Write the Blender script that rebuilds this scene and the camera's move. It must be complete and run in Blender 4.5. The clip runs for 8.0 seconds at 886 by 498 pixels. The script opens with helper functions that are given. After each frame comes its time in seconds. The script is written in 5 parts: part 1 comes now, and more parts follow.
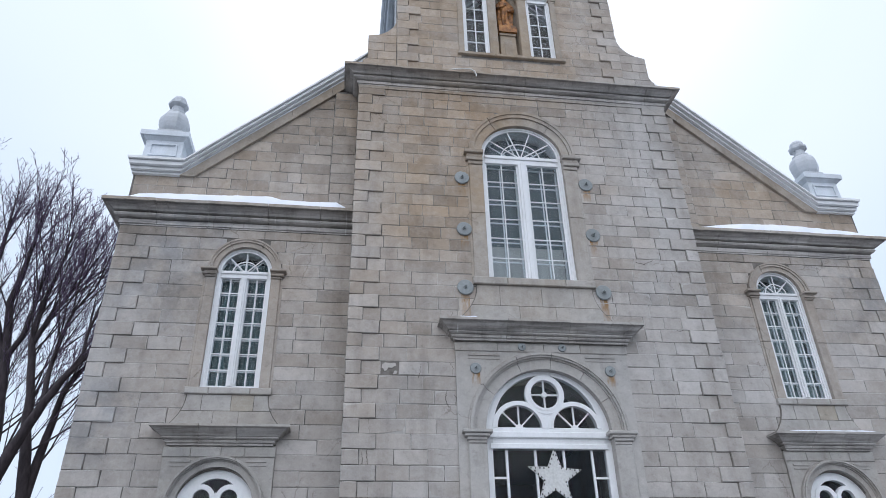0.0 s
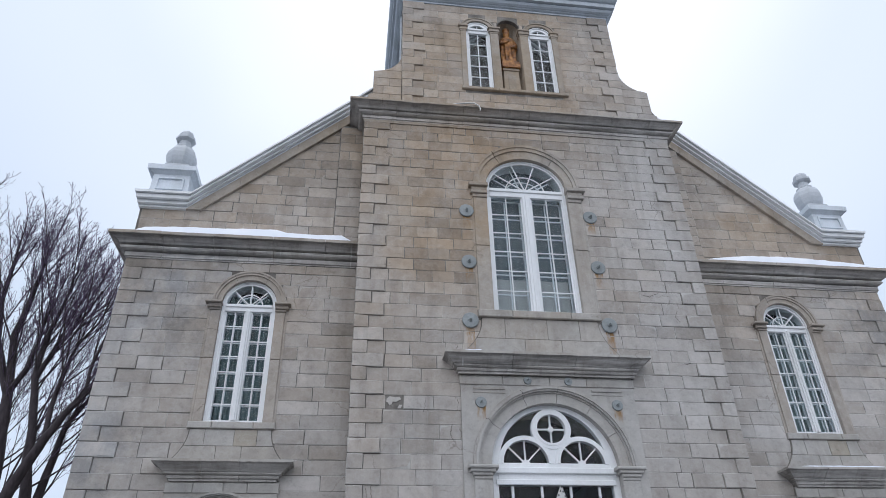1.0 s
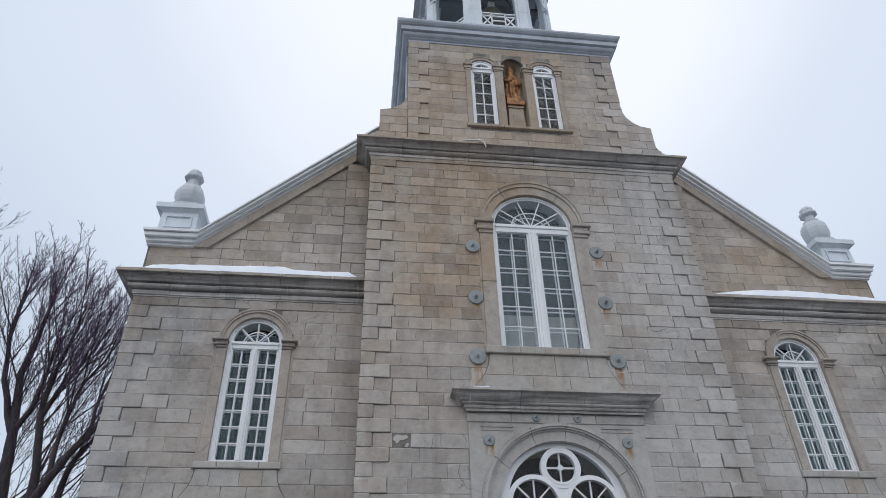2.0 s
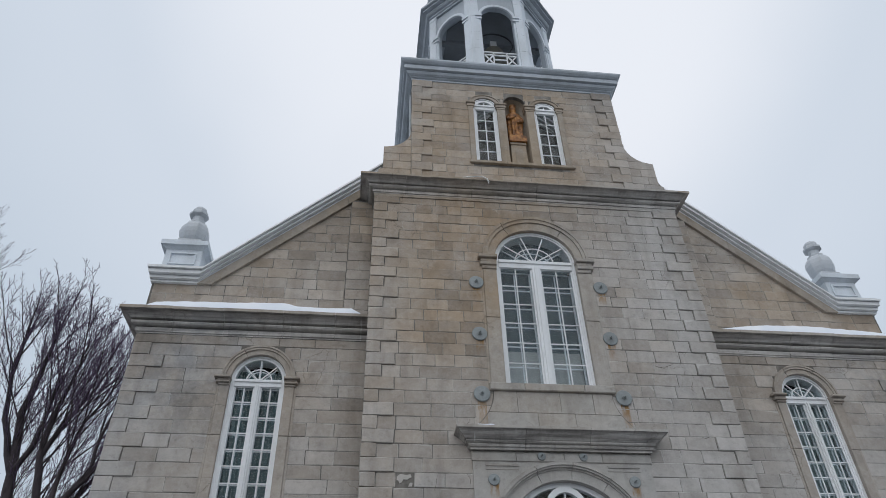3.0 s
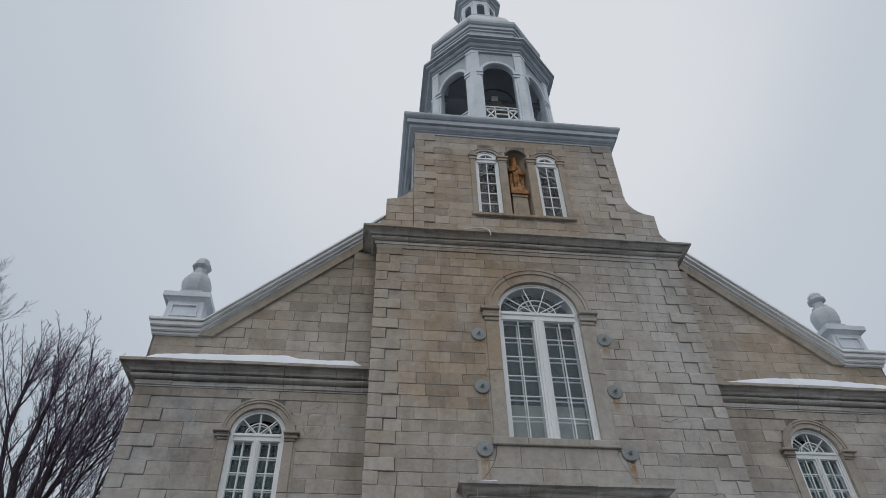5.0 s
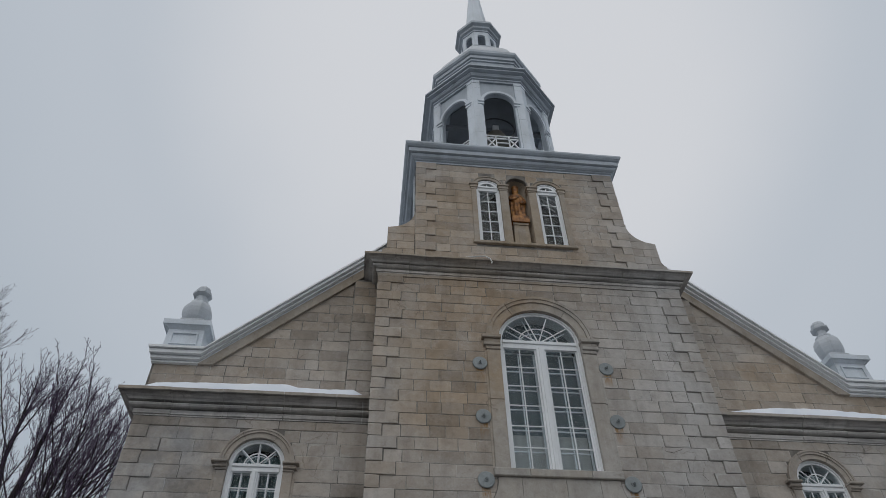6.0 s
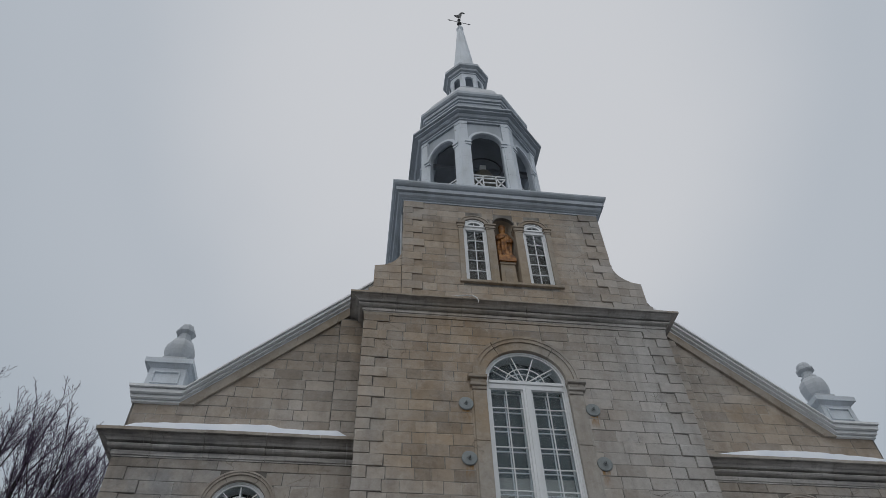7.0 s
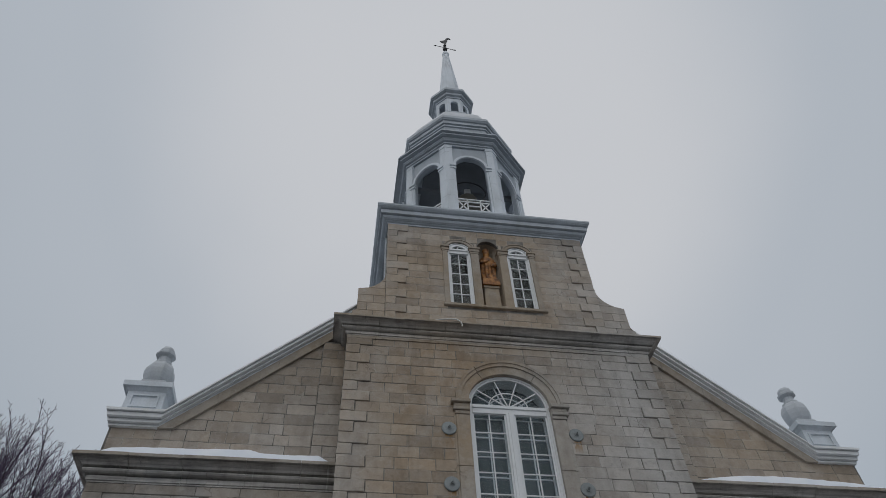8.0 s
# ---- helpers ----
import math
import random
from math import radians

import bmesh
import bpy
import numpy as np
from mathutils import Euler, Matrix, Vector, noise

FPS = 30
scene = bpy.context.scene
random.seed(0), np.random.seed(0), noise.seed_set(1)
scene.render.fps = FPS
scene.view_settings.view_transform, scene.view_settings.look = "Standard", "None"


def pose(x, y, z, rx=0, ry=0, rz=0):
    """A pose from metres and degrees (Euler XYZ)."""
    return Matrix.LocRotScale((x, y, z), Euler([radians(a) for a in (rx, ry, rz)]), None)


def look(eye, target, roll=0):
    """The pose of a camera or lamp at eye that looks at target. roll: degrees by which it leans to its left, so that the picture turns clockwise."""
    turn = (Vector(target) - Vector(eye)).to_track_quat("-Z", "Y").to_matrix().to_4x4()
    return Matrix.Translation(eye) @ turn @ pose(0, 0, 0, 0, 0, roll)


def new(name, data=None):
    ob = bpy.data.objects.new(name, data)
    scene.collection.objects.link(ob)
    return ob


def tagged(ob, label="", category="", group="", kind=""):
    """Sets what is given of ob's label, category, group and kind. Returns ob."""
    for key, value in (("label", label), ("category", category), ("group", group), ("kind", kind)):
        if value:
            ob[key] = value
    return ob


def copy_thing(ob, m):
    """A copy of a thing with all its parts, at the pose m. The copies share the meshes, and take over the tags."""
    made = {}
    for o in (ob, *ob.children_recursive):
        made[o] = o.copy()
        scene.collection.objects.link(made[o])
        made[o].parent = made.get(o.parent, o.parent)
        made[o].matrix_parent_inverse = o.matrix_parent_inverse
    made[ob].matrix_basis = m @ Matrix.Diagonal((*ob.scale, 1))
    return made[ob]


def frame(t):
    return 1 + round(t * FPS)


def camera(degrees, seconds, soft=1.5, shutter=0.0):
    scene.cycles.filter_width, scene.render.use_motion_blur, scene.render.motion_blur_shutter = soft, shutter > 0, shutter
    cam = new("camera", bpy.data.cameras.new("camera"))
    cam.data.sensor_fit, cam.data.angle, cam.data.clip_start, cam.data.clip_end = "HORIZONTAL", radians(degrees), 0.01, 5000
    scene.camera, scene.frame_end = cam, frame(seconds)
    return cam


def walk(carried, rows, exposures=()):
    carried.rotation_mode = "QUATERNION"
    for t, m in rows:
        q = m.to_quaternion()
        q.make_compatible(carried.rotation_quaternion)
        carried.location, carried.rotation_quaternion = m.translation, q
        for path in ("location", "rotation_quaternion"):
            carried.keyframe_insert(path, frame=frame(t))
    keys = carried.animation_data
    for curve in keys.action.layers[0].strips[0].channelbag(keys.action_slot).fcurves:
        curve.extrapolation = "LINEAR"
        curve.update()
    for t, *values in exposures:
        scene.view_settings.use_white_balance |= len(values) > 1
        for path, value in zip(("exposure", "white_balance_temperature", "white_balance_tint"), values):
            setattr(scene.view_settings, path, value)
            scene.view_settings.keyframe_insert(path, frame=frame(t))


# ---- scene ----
from mathutils.geometry import tessellate_polygon

cam = camera(65.8, 8.0, soft=0.75)
PATH = [
    (0.0, (-3.747, -12.343, 1.575), (-2.202, -2.028, 7.509), -1.57),
    (0.5, (-3.751, -12.338, 1.579), (-2.252, -2.162, 7.760), -1.51),
    (1.0, (-3.755, -12.341, 1.580), (-2.314, -2.308, 8.004), -1.49),
    (1.5, (-3.757, -12.341, 1.585), (-2.415, -2.446, 8.239), -1.42),
    (2.0, (-3.760, -12.348, 1.588), (-2.459, -2.647, 8.529), -1.56),
    (3.5, (-3.745, -12.352, 1.595), (-2.606, -3.177, 9.244), -1.49),
    (4.0, (-3.746, -12.352, 1.597), (-2.646, -3.326, 9.427), -1.47),
    (4.5, (-3.739, -12.354, 1.595), (-2.624, -3.469, 9.583), -1.53),
    (6.0, (-3.726, -12.357, 1.609), (-2.681, -3.930, 10.089), -1.36),
    (6.5, (-3.721, -12.365, 1.619), (-2.645, -4.201, 10.347), -1.46),
    (7.0, (-3.720, -12.373, 1.625), (-2.496, -4.453, 10.557), -2.23),
    (7.5, (-3.716, -12.376, 1.629), (-2.355, -4.603, 10.670), -2.87),
    (8.0, (-3.713, -12.385, 1.625), (-2.252, -4.805, 10.812), -3.42),
]
EXPOSURES = [(0.0, 0.43, 5990, 13), (1.0, 0.30, 6070, 13), (2.0, 0.11, 6200, 12), (3.5, -0.15, 6330, 10), (4.5, -0.27, 6400, 10), (6.0, -0.49, 6440, 10), (7.0, -0.60, 6440, 10), (8.0, -0.67, 6440, 10)]
walk(cam, [(t, look(eye, target, roll)) for t, eye, target, roll in PATH], EXPOSURES)

# ------------------------------------------------------------------ light
SUN_ELEVATION, SUN_AZIMUTH = radians(52), radians(201)


def make_world():
    world = bpy.data.worlds.new("overcast_sky")
    scene.world = world
    world.use_nodes = True
    nt = world.node_tree
    nt.nodes.clear()
    n = nt.nodes.new
    sky = n("ShaderNodeTexSky")
    sky.sky_type, sky.sun_disc = "NISHITA", False
    sky.sun_elevation, sky.sun_rotation = SUN_ELEVATION, SUN_AZIMUTH
    sky.air_density, sky.dust_density = 1.0, 4.0
    dim = n("ShaderNodeMix")
    dim.data_type, dim.blend_type = "RGBA", "MULTIPLY"
    dim.inputs[0].default_value = 1.0
    dim.inputs[7].default_value = (0.09, 0.09, 0.09, 1)
    nt.links.new(sky.outputs[0], dim.inputs[6])
    veil = n("ShaderNodeMix")
    veil.data_type, veil.blend_type = "RGBA", "DARKEN"
    veil.inputs[0].default_value = 1.0
    veil.inputs[7].default_value = (0.9, 0.95, 1.0, 1)
    nt.links.new(dim.outputs[2], veil.inputs[6])
    # cloud deck: bright ahead, darkened and bluer to the sides for lens falloff, softly patchy
    co = n("ShaderNodeTexCoord")
    noise_tex = n("ShaderNodeTexNoise")
    noise_tex.inputs["Scale"].default_value = 1.9
    noise_tex.inputs["Detail"].default_value = 3.0
    noise_tex.inputs["Roughness"].default_value = 0.45
    nt.links.new(co.outputs["Generated"], noise_tex.inputs["Vector"])
    toward = n("ShaderNodeVectorMath")
    toward.operation = "DOT_PRODUCT"
    toward.inputs[1].default_value = Vector((0.13, 0.47, 0.87)).normalized()
    nt.links.new(co.outputs["Generated"], toward.inputs[0])
    blend = n("ShaderNodeMath")
    blend.operation = "MULTIPLY_ADD"
    blend.inputs[1].default_value, blend.inputs[2].default_value = 0.10, -0.05
    nt.links.new(noise_tex.outputs[0], blend.inputs[0])
    total = n("ShaderNodeMath")
    nt.links.new(toward.outputs["Value"], total.inputs[0])
    nt.links.new(blend.outputs[0], total.inputs[1])
    ramp = n("ShaderNodeValToRGB")
    ramp.color_ramp.interpolation = "EASE"
    ramp.color_ramp.elements[0].position, ramp.color_ramp.elements[1].position = 0.70, 0.985
    ramp.color_ramp.elements[0].color = (0.632, 0.708, 0.785, 1)
    ramp.color_ramp.elements[1].color = (0.985, 1.003, 1.036, 1)
    ramp.color_ramp.elements.new(0.875).color = (0.752, 0.812, 0.882, 1)
    nt.links.new(total.outputs[0], ramp.inputs[0])
    mix = n("ShaderNodeMix")
    mix.data_type = "RGBA"
    mix.inputs[0].default_value = 0.88
    nt.links.new(veil.outputs[2], mix.inputs[6])
    nt.links.new(ramp.outputs[0], mix.inputs[7])
    bg = n("ShaderNodeBackground")
    bg.inputs[1].default_value = 1.0
    nt.links.new(mix.outputs[2], bg.inputs[0])
    out = n("ShaderNodeOutputWorld")
    nt.links.new(bg.outputs[0], out.inputs[0])


make_world()
sun = new("sun", bpy.data.lights.new("sun", "SUN"))
sun.data.energy, sun.data.angle, sun.data.color = 1.08, radians(100), (1.0, 0.95, 0.885)
sun.matrix_basis = look((-7, -18, 25), (0, 0, 0))

# ------------------------------------------------------------------ materials


class Nodes:
    """Short-hand for building one material."""

    def __init__(self, name, rough=0.8, metal=0.0):
        self.mat = bpy.data.materials.new(name)
        self.mat.use_nodes = True
        self.nt = self.mat.node_tree
        self.bsdf = self.nt.nodes["Principled BSDF"]
        self.bsdf.inputs["Roughness"].default_value = rough
        self.bsdf.inputs["Metallic"].default_value = metal

    def add(self, kind, **values):
        node = self.nt.nodes.new(kind)
        for key, value in values.items():
            node.inputs[key.replace("_", " ")].default_value = value
        return node

    def link(self, a, b):
        self.nt.links.new(a, b)

    def position(self, scale=(1, 1, 1)):
        geo = self.add("ShaderNodeNewGeometry")
        mapping = self.add("ShaderNodeMapping", Scale=scale)
        self.link(geo.outputs["Position"], mapping.inputs["Vector"])
        return mapping.outputs[0]

    def noise(self, scale, detail=4.0, rough=0.55, stretch=(1, 1, 1)):
        node = self.add("ShaderNodeTexNoise", Scale=scale, Detail=detail, Roughness=rough)
        self.link(self.position(stretch), node.inputs["Vector"])
        return node.outputs[0]

    def ramp(self, value, *stops):
        node = self.add("ShaderNodeValToRGB")
        elements = node.color_ramp.elements
        while len(elements) < len(stops):
            elements.new(0.5)
        for element, (at, colour) in zip(elements, stops):
            element.position = at
            element.color = (*colour, 1) if len(colour) == 3 else colour
        self.link(value, node.inputs[0])
        return node.outputs[0]

    def mix(self, factor, a, b, blend="MIX"):
        node = self.add("ShaderNodeMix")
        node.data_type, node.blend_type = "RGBA", blend
        for value, slot in ((factor, 0), (a, 6), (b, 7)):
            if isinstance(value, (int, float)):
                node.inputs[slot].default_value = value
            elif isinstance(value, tuple):
                node.inputs[slot].default_value = (*value, 1)
            else:
                self.link(value, node.inputs[slot])
        return node.outputs[2]

    def piece_random(self):
        info, geo = self.add("ShaderNodeObjectInfo"), self.add("ShaderNodeNewGeometry")
        total, fract = self.add("ShaderNodeMath"), self.add("ShaderNodeMath")
        total.operation, fract.operation = "ADD", "FRACT"
        self.link(info.outputs["Random"], total.inputs[0])
        self.link(geo.outputs["Random Per Island"], total.inputs[1])
        self.link(total.outputs[0], fract.inputs[0])
        return fract.outputs[0]

    def bump(self, value, strength, distance=0.01):
        node = self.add("ShaderNodeBump", Strength=strength, Distance=distance)
        self.link(value, node.inputs["Height"])
        self.link(node.outputs[0], self.bsdf.inputs["Normal"])

    def done(self, colour):
        if isinstance(colour, tuple):
            self.bsdf.inputs["Base Color"].default_value = (*colour, 1)
        else:
            self.link(colour, self.bsdf.inputs["Base Color"])
        return self.mat


def stone_material(name, tones, pale, tan, grain=1.0, rust=True, sooty=0.6, beds=0.0):
    """Cut limestone: a tone for each block, greyer low down and warmer high up, washed-out patches, run-off streaks and a tooled grain."""
    m = Nodes(name, 0.88)
    base = m.ramp(m.piece_random(), *tones)
    split = m.add("ShaderNodeSeparateXYZ")
    m.link(m.position(), split.inputs[0])
    height = m.add("ShaderNodeMapRange")
    for slot, value in (("From Min", 5.0), ("From Max", 14.5)):
        height.inputs[slot].default_value = value
    m.link(split.outputs["Z"], height.inputs["Value"])
    flank = m.add("ShaderNodeMapRange")
    for slot, value in (("From Min", 0.6), ("From Max", 3.0), ("To Max", 0.24)):
        flank.inputs[slot].default_value = value
    m.link(split.outputs["X"], flank.inputs["Value"])
    within = m.add("ShaderNodeMath")
    within.operation, within.inputs[1].default_value = "LESS_THAN", 3.85
    m.link(split.outputs["X"], within.inputs[0])
    warm = m.mix(1.0, m.mix(0.62, height.outputs[0], m.noise(0.24, 4.0, 0.55)), m.mix(1.0, flank.outputs[0], within.outputs[0], "MULTIPLY"), "SUBTRACT")
    shade = m.add("ShaderNodeMath")
    shade.operation, shade.inputs[1].default_value = "MULTIPLY", 7.31
    m.link(m.piece_random(), shade.inputs[0])
    other = m.add("ShaderNodeMath")
    other.operation = "FRACT"
    m.link(shade.outputs[0], other.inputs[0])
    warm = m.mix(0.10, warm, other.outputs[0])
    colour = m.mix(m.ramp(warm, (0.30, (0, 0, 0)), (0.78, (1, 1, 1))), base, m.mix(1.0, base, tan, "MULTIPLY"))
    patches = m.ramp(m.noise(0.42, 6.0, 0.62), (0.47, (0, 0, 0)), (0.68, (1, 1, 1)))
    colour = m.mix(patches, colour, m.mix(0.45, colour, pale))
    bluish = m.ramp(m.noise(0.55, 5.0, 0.62, (1, 1, 1.3)), (0.55, (1, 1, 1)), (0.70, (0.73, 0.75, 0.775)))
    colour = m.mix(0.65, colour, bluish, "MULTIPLY")
    for centre, reach in (((-7.5, 0.65, 8.4), 2.2), ((-4.6, 0.0, 13.0), 1.0), ((8.1, 0.65, 8.5), 1.5), ((-8.2, 0.65, 5.2), 1.3)):
        away, near = m.add("ShaderNodeVectorMath"), m.add("ShaderNodeMapRange")
        away.operation, away.inputs[1].default_value = "DISTANCE", centre
        m.link(m.position(), away.inputs[0])
        for slot, value in (("From Min", reach), ("From Max", reach * 0.3)):
            near.inputs[slot].default_value = value
        m.link(away.outputs["Value"], near.inputs["Value"])
        spots = m.ramp(m.noise(1.4, 7.0, 0.7, (1, 1, 0.8)), (0.42, (0, 0, 0)), (0.58, (0.85, 0.85, 0.85)))
        colour = m.mix(m.mix(1.0, near.outputs[0], spots, "MULTIPLY"), colour, m.mix(1.0, colour, (0.68, 0.72, 0.77), "MULTIPLY"))
    # brownish iron wash beside the tall window
    for centre, reach in (((-1.9, 0.0, 10.4), 2.7), ((-1.2, 0.0, 12.3), 1.9)):
        away, near = m.add("ShaderNodeVectorMath"), m.add("ShaderNodeMapRange")
        away.operation, away.inputs[1].default_value = "DISTANCE", centre
        m.link(m.position(), away.inputs[0])
        for slot, value in (("From Min", reach), ("From Max", reach * 0.25)):
            near.inputs[slot].default_value = value
        m.link(away.outputs["Value"], near.inputs["Value"])
        cloud = m.ramp(m.noise(0.9, 6.0, 0.65), (0.34, (0.25, 0.25, 0.25)), (0.58, (1, 1, 1)))
        colour = m.mix(m.mix(1.0, near.outputs[0], cloud, "MULTIPLY"), colour, m.mix(1.0, colour, (0.90, 0.80, 0.67), "MULTIPLY"))
    bleach = m.add("ShaderNodeVectorMath")
    bleach.operation, bleach.inputs[1].default_value = "DISTANCE", (2.5, 0.0, 11.2)
    m.link(m.position(), bleach.inputs[0])
    fade = m.add("ShaderNodeMapRange")
    for slot, value in (("From Min", 3.0), ("From Max", 0.8), ("To Max", 0.5)):
        fade.inputs[slot].default_value = value
    m.link(bleach.outputs["Value"], fade.inputs["Value"])
    patchy = m.ramp(m.noise(0.9, 6.0, 0.65), (0.36, (0.25, 0.25, 0.25)), (0.60, (1, 1, 1)))
    colour = m.mix(m.mix(1.0, fade.outputs[0], patchy, "MULTIPLY"), colour, pale)
    bloom = m.ramp(m.noise(1.7, 7.0, 0.66), (0.475, (0, 0, 0)), (0.505, (0.2, 0.2, 0.2)), (0.535, (0, 0, 0)))
    colour = m.mix(bloom, colour, m.mix(0.5, colour, (0.62, 0.61, 0.60)))
    mottled = m.noise(2.6, 8.0, 0.72)
    colour = m.mix(0.55, colour, m.ramp(mottled, (0.28, (0.66, 0.65, 0.63)), (0.50, (1.0, 1.0, 1.0)), (0.72, (1.16, 1.16, 1.16))), "MULTIPLY")
    streaks = m.ramp(m.noise(2.4, 4.0, 0.6, (1, 1, 0.12)), (0.52, (1, 1, 1)), (0.80, (0.62, 0.60, 0.57)))
    colour = m.mix(0.7, colour, streaks, "MULTIPLY")
    soot = m.ramp(m.noise(1.1, 7.0, 0.7, (1, 1, 0.8)), (0.58, (1, 1, 1)), (0.78, (0.42, 0.42, 0.44)))
    colour = m.mix(sooty, colour, soot, "MULTIPLY")
    if beds:
        layers = m.ramp(m.noise(2.0, 7.0, 0.7, (0.35, 1, 7.0)), (0.40, (1.20, 1.20, 1.19)), (0.50, (0.84, 0.82, 0.79)), (0.61, (0.25, 0.24, 0.235)))
        colour = m.mix(beds, colour, layers, "MULTIPLY")
        drips = m.ramp(m.noise(1.6, 5.0, 0.65, (3.0, 1, 0.15)), (0.55, (1, 1, 1)), (0.72, (0.46, 0.45, 0.44)))
        colour = m.mix(beds * 0.9, colour, drips, "MULTIPLY")
        lime = m.ramp(m.noise(2.3, 5.0, 0.6, (4.5, 1, 0.3)), (0.66, (0, 0, 0)), (0.72, (0.75, 0.75, 0.75)))
        colour = m.mix(lime, colour, (0.56, 0.55, 0.53))
    warp, veins = m.add("ShaderNodeMix"), m.add("ShaderNodeTexVoronoi", Scale=1.5)
    warp.data_type, warp.blend_type = "RGBA", "ADD"
    warp.inputs[0].default_value = 0.35
    veins.feature = "DISTANCE_TO_EDGE"
    swirl = m.add("ShaderNodeTexNoise", Scale=2.2, Detail=6.0, Roughness=0.65)
    m.link(m.position(), swirl.inputs["Vector"])
    m.link(m.position(), warp.inputs[6])
    m.link(swirl.outputs["Color"], warp.inputs[7])
    m.link(warp.outputs[2], veins.inputs["Vector"])
    where = m.ramp(m.noise(0.8, 3.0, 0.5), (0.59, (0, 0, 0)), (0.65, (0.5, 0.5, 0.5)))
    line = m.ramp(veins.outputs["Distance"], (0.004, (1, 1, 1)), (0.016, (0, 0, 0)))
    colour = m.mix(m.mix(1.0, line, where, "MULTIPLY"), colour, m.mix(1.0, colour, (0.36, 0.33, 0.30), "MULTIPLY"))
    pitted = m.noise(6.5, 9.0, 0.74, (1, 1, 1.25))
    colour = m.mix(0.62, colour, m.ramp(pitted, (0.30, (0.58, 0.575, 0.57)), (0.44, (0.97, 0.97, 0.97)), (0.58, (1.03, 1.03, 1.03)), (0.74, (1.26, 1.26, 1.27))), "MULTIPLY")
    fine = m.noise(38.0, 4.0, 0.7)
    colour = m.mix(0.5, colour, m.ramp(fine, (0.3, (0.89, 0.89, 0.89)), (0.7, (1.09, 1.09, 1.09))), "MULTIPLY")
    if rust:
        across = m.add("ShaderNodeMath")
        across.operation = "ABSOLUTE"
        m.link(split.outputs["X"], across.inputs[0])
        for x, z, length in ((1.434, 10.34, 0.34), (1.431, 9.0, 0.36), (1.463, 7.58, 0.62), (1.34, 5.90, 0.22)):
            side = m.add("ShaderNodeMath")
            side.operation, side.inputs[1].default_value = "COMPARE", x
            side.inputs[2].default_value = 0.085
            m.link(across.outputs[0], side.inputs[0])
            fall = m.add("ShaderNodeMapRange")
            for slot, value in (("From Min", z - length), ("From Max", z), ("To Max", 1.0)):
                fall.inputs[slot].default_value = value
            m.link(split.outputs["Z"], fall.inputs["Value"])
            below = m.add("ShaderNodeMath")
            below.operation, below.inputs[1].default_value = "LESS_THAN", z + 0.12
            m.link(split.outputs["Z"], below.inputs[0])
            amount = m.mix(1.0, m.mix(1.0, side.outputs[0], fall.outputs[0], "MULTIPLY"), below.outputs[0], "MULTIPLY")
            amount = m.mix(1.0, amount, m.ramp(m.noise(11.0, 5.0, 0.7, (1, 1, 0.3)), (0.38, (0, 0, 0)), (0.60, (1, 1, 1))), "MULTIPLY")
            colour = m.mix(amount, colour, (0.29, 0.165, 0.06))
    m.bump(m.mix(0.5, fine, m.noise(9.0, 4.0, 0.6)), 0.35 * grain, 0.02)
    return m.done(colour)


STONE = stone_material("limestone_blocks",
                       ((0.0, (0.290, 0.262, 0.234)), (0.16, (0.366, 0.336, 0.306)), (0.78, (0.417, 0.386, 0.356)), (1.0, (0.490, 0.458, 0.428))),
                       (0.53, 0.52, 0.51), (0.935, 0.762, 0.565))
DRESSED = stone_material("dressed_limestone", ((0.0, (0.368, 0.349, 0.322)), (1.0, (0.420, 0.399, 0.371))), (0.48, 0.47, 0.46), (0.935, 0.765, 0.575), 0.6)
TAN_DRESSED = stone_material("tan_dressed_limestone", ((0.0, (0.350, 0.312, 0.272)), (1.0, (0.400, 0.358, 0.314))), (0.45, 0.41, 0.36), (0.96, 0.86, 0.75), 0.6)
# Paler stone tone for the block bevels and the broken face.
ARRIS = stone_material("paler_limestone", ((0.0, (0.41, 0.39, 0.365)), (1.0, (0.48, 0.46, 0.435))), (0.60, 0.59, 0.575), (0.95, 0.82, 0.66), 0.6, False)
STAINED = stone_material("iron_stained_limestone", ((0.0, (0.32, 0.285, 0.235)), (1.0, (0.37, 0.335, 0.28))), (0.42, 0.38, 0.33), (0.95, 0.88, 0.80), 1.0, False)
LEDGE = stone_material("weathered_cornice_stone", ((0.0, (0.485, 0.465, 0.445)), (1.0, (0.55, 0.530, 0.510))), (0.55, 0.54, 0.53), (0.94, 0.90, 0.85), 0.8, False, 0.6, 0.5)
HOOD = stone_material("weathered_hood_stone", ((0.0, (0.400, 0.380, 0.360)), (1.0, (0.450, 0.430, 0.410))), (0.50, 0.49, 0.48), (0.94, 0.87, 0.78), 0.8, False, 0.9, 0.6)


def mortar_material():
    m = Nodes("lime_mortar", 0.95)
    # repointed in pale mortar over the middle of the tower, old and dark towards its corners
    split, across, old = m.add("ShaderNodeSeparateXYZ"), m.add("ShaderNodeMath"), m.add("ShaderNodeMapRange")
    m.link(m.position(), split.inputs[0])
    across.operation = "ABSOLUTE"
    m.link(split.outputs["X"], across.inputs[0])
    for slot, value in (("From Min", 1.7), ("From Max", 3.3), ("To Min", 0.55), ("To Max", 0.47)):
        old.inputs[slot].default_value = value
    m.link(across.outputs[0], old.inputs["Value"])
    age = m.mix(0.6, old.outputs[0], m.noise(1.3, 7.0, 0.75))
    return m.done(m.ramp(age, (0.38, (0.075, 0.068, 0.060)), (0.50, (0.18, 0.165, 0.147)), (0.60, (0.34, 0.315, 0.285))))


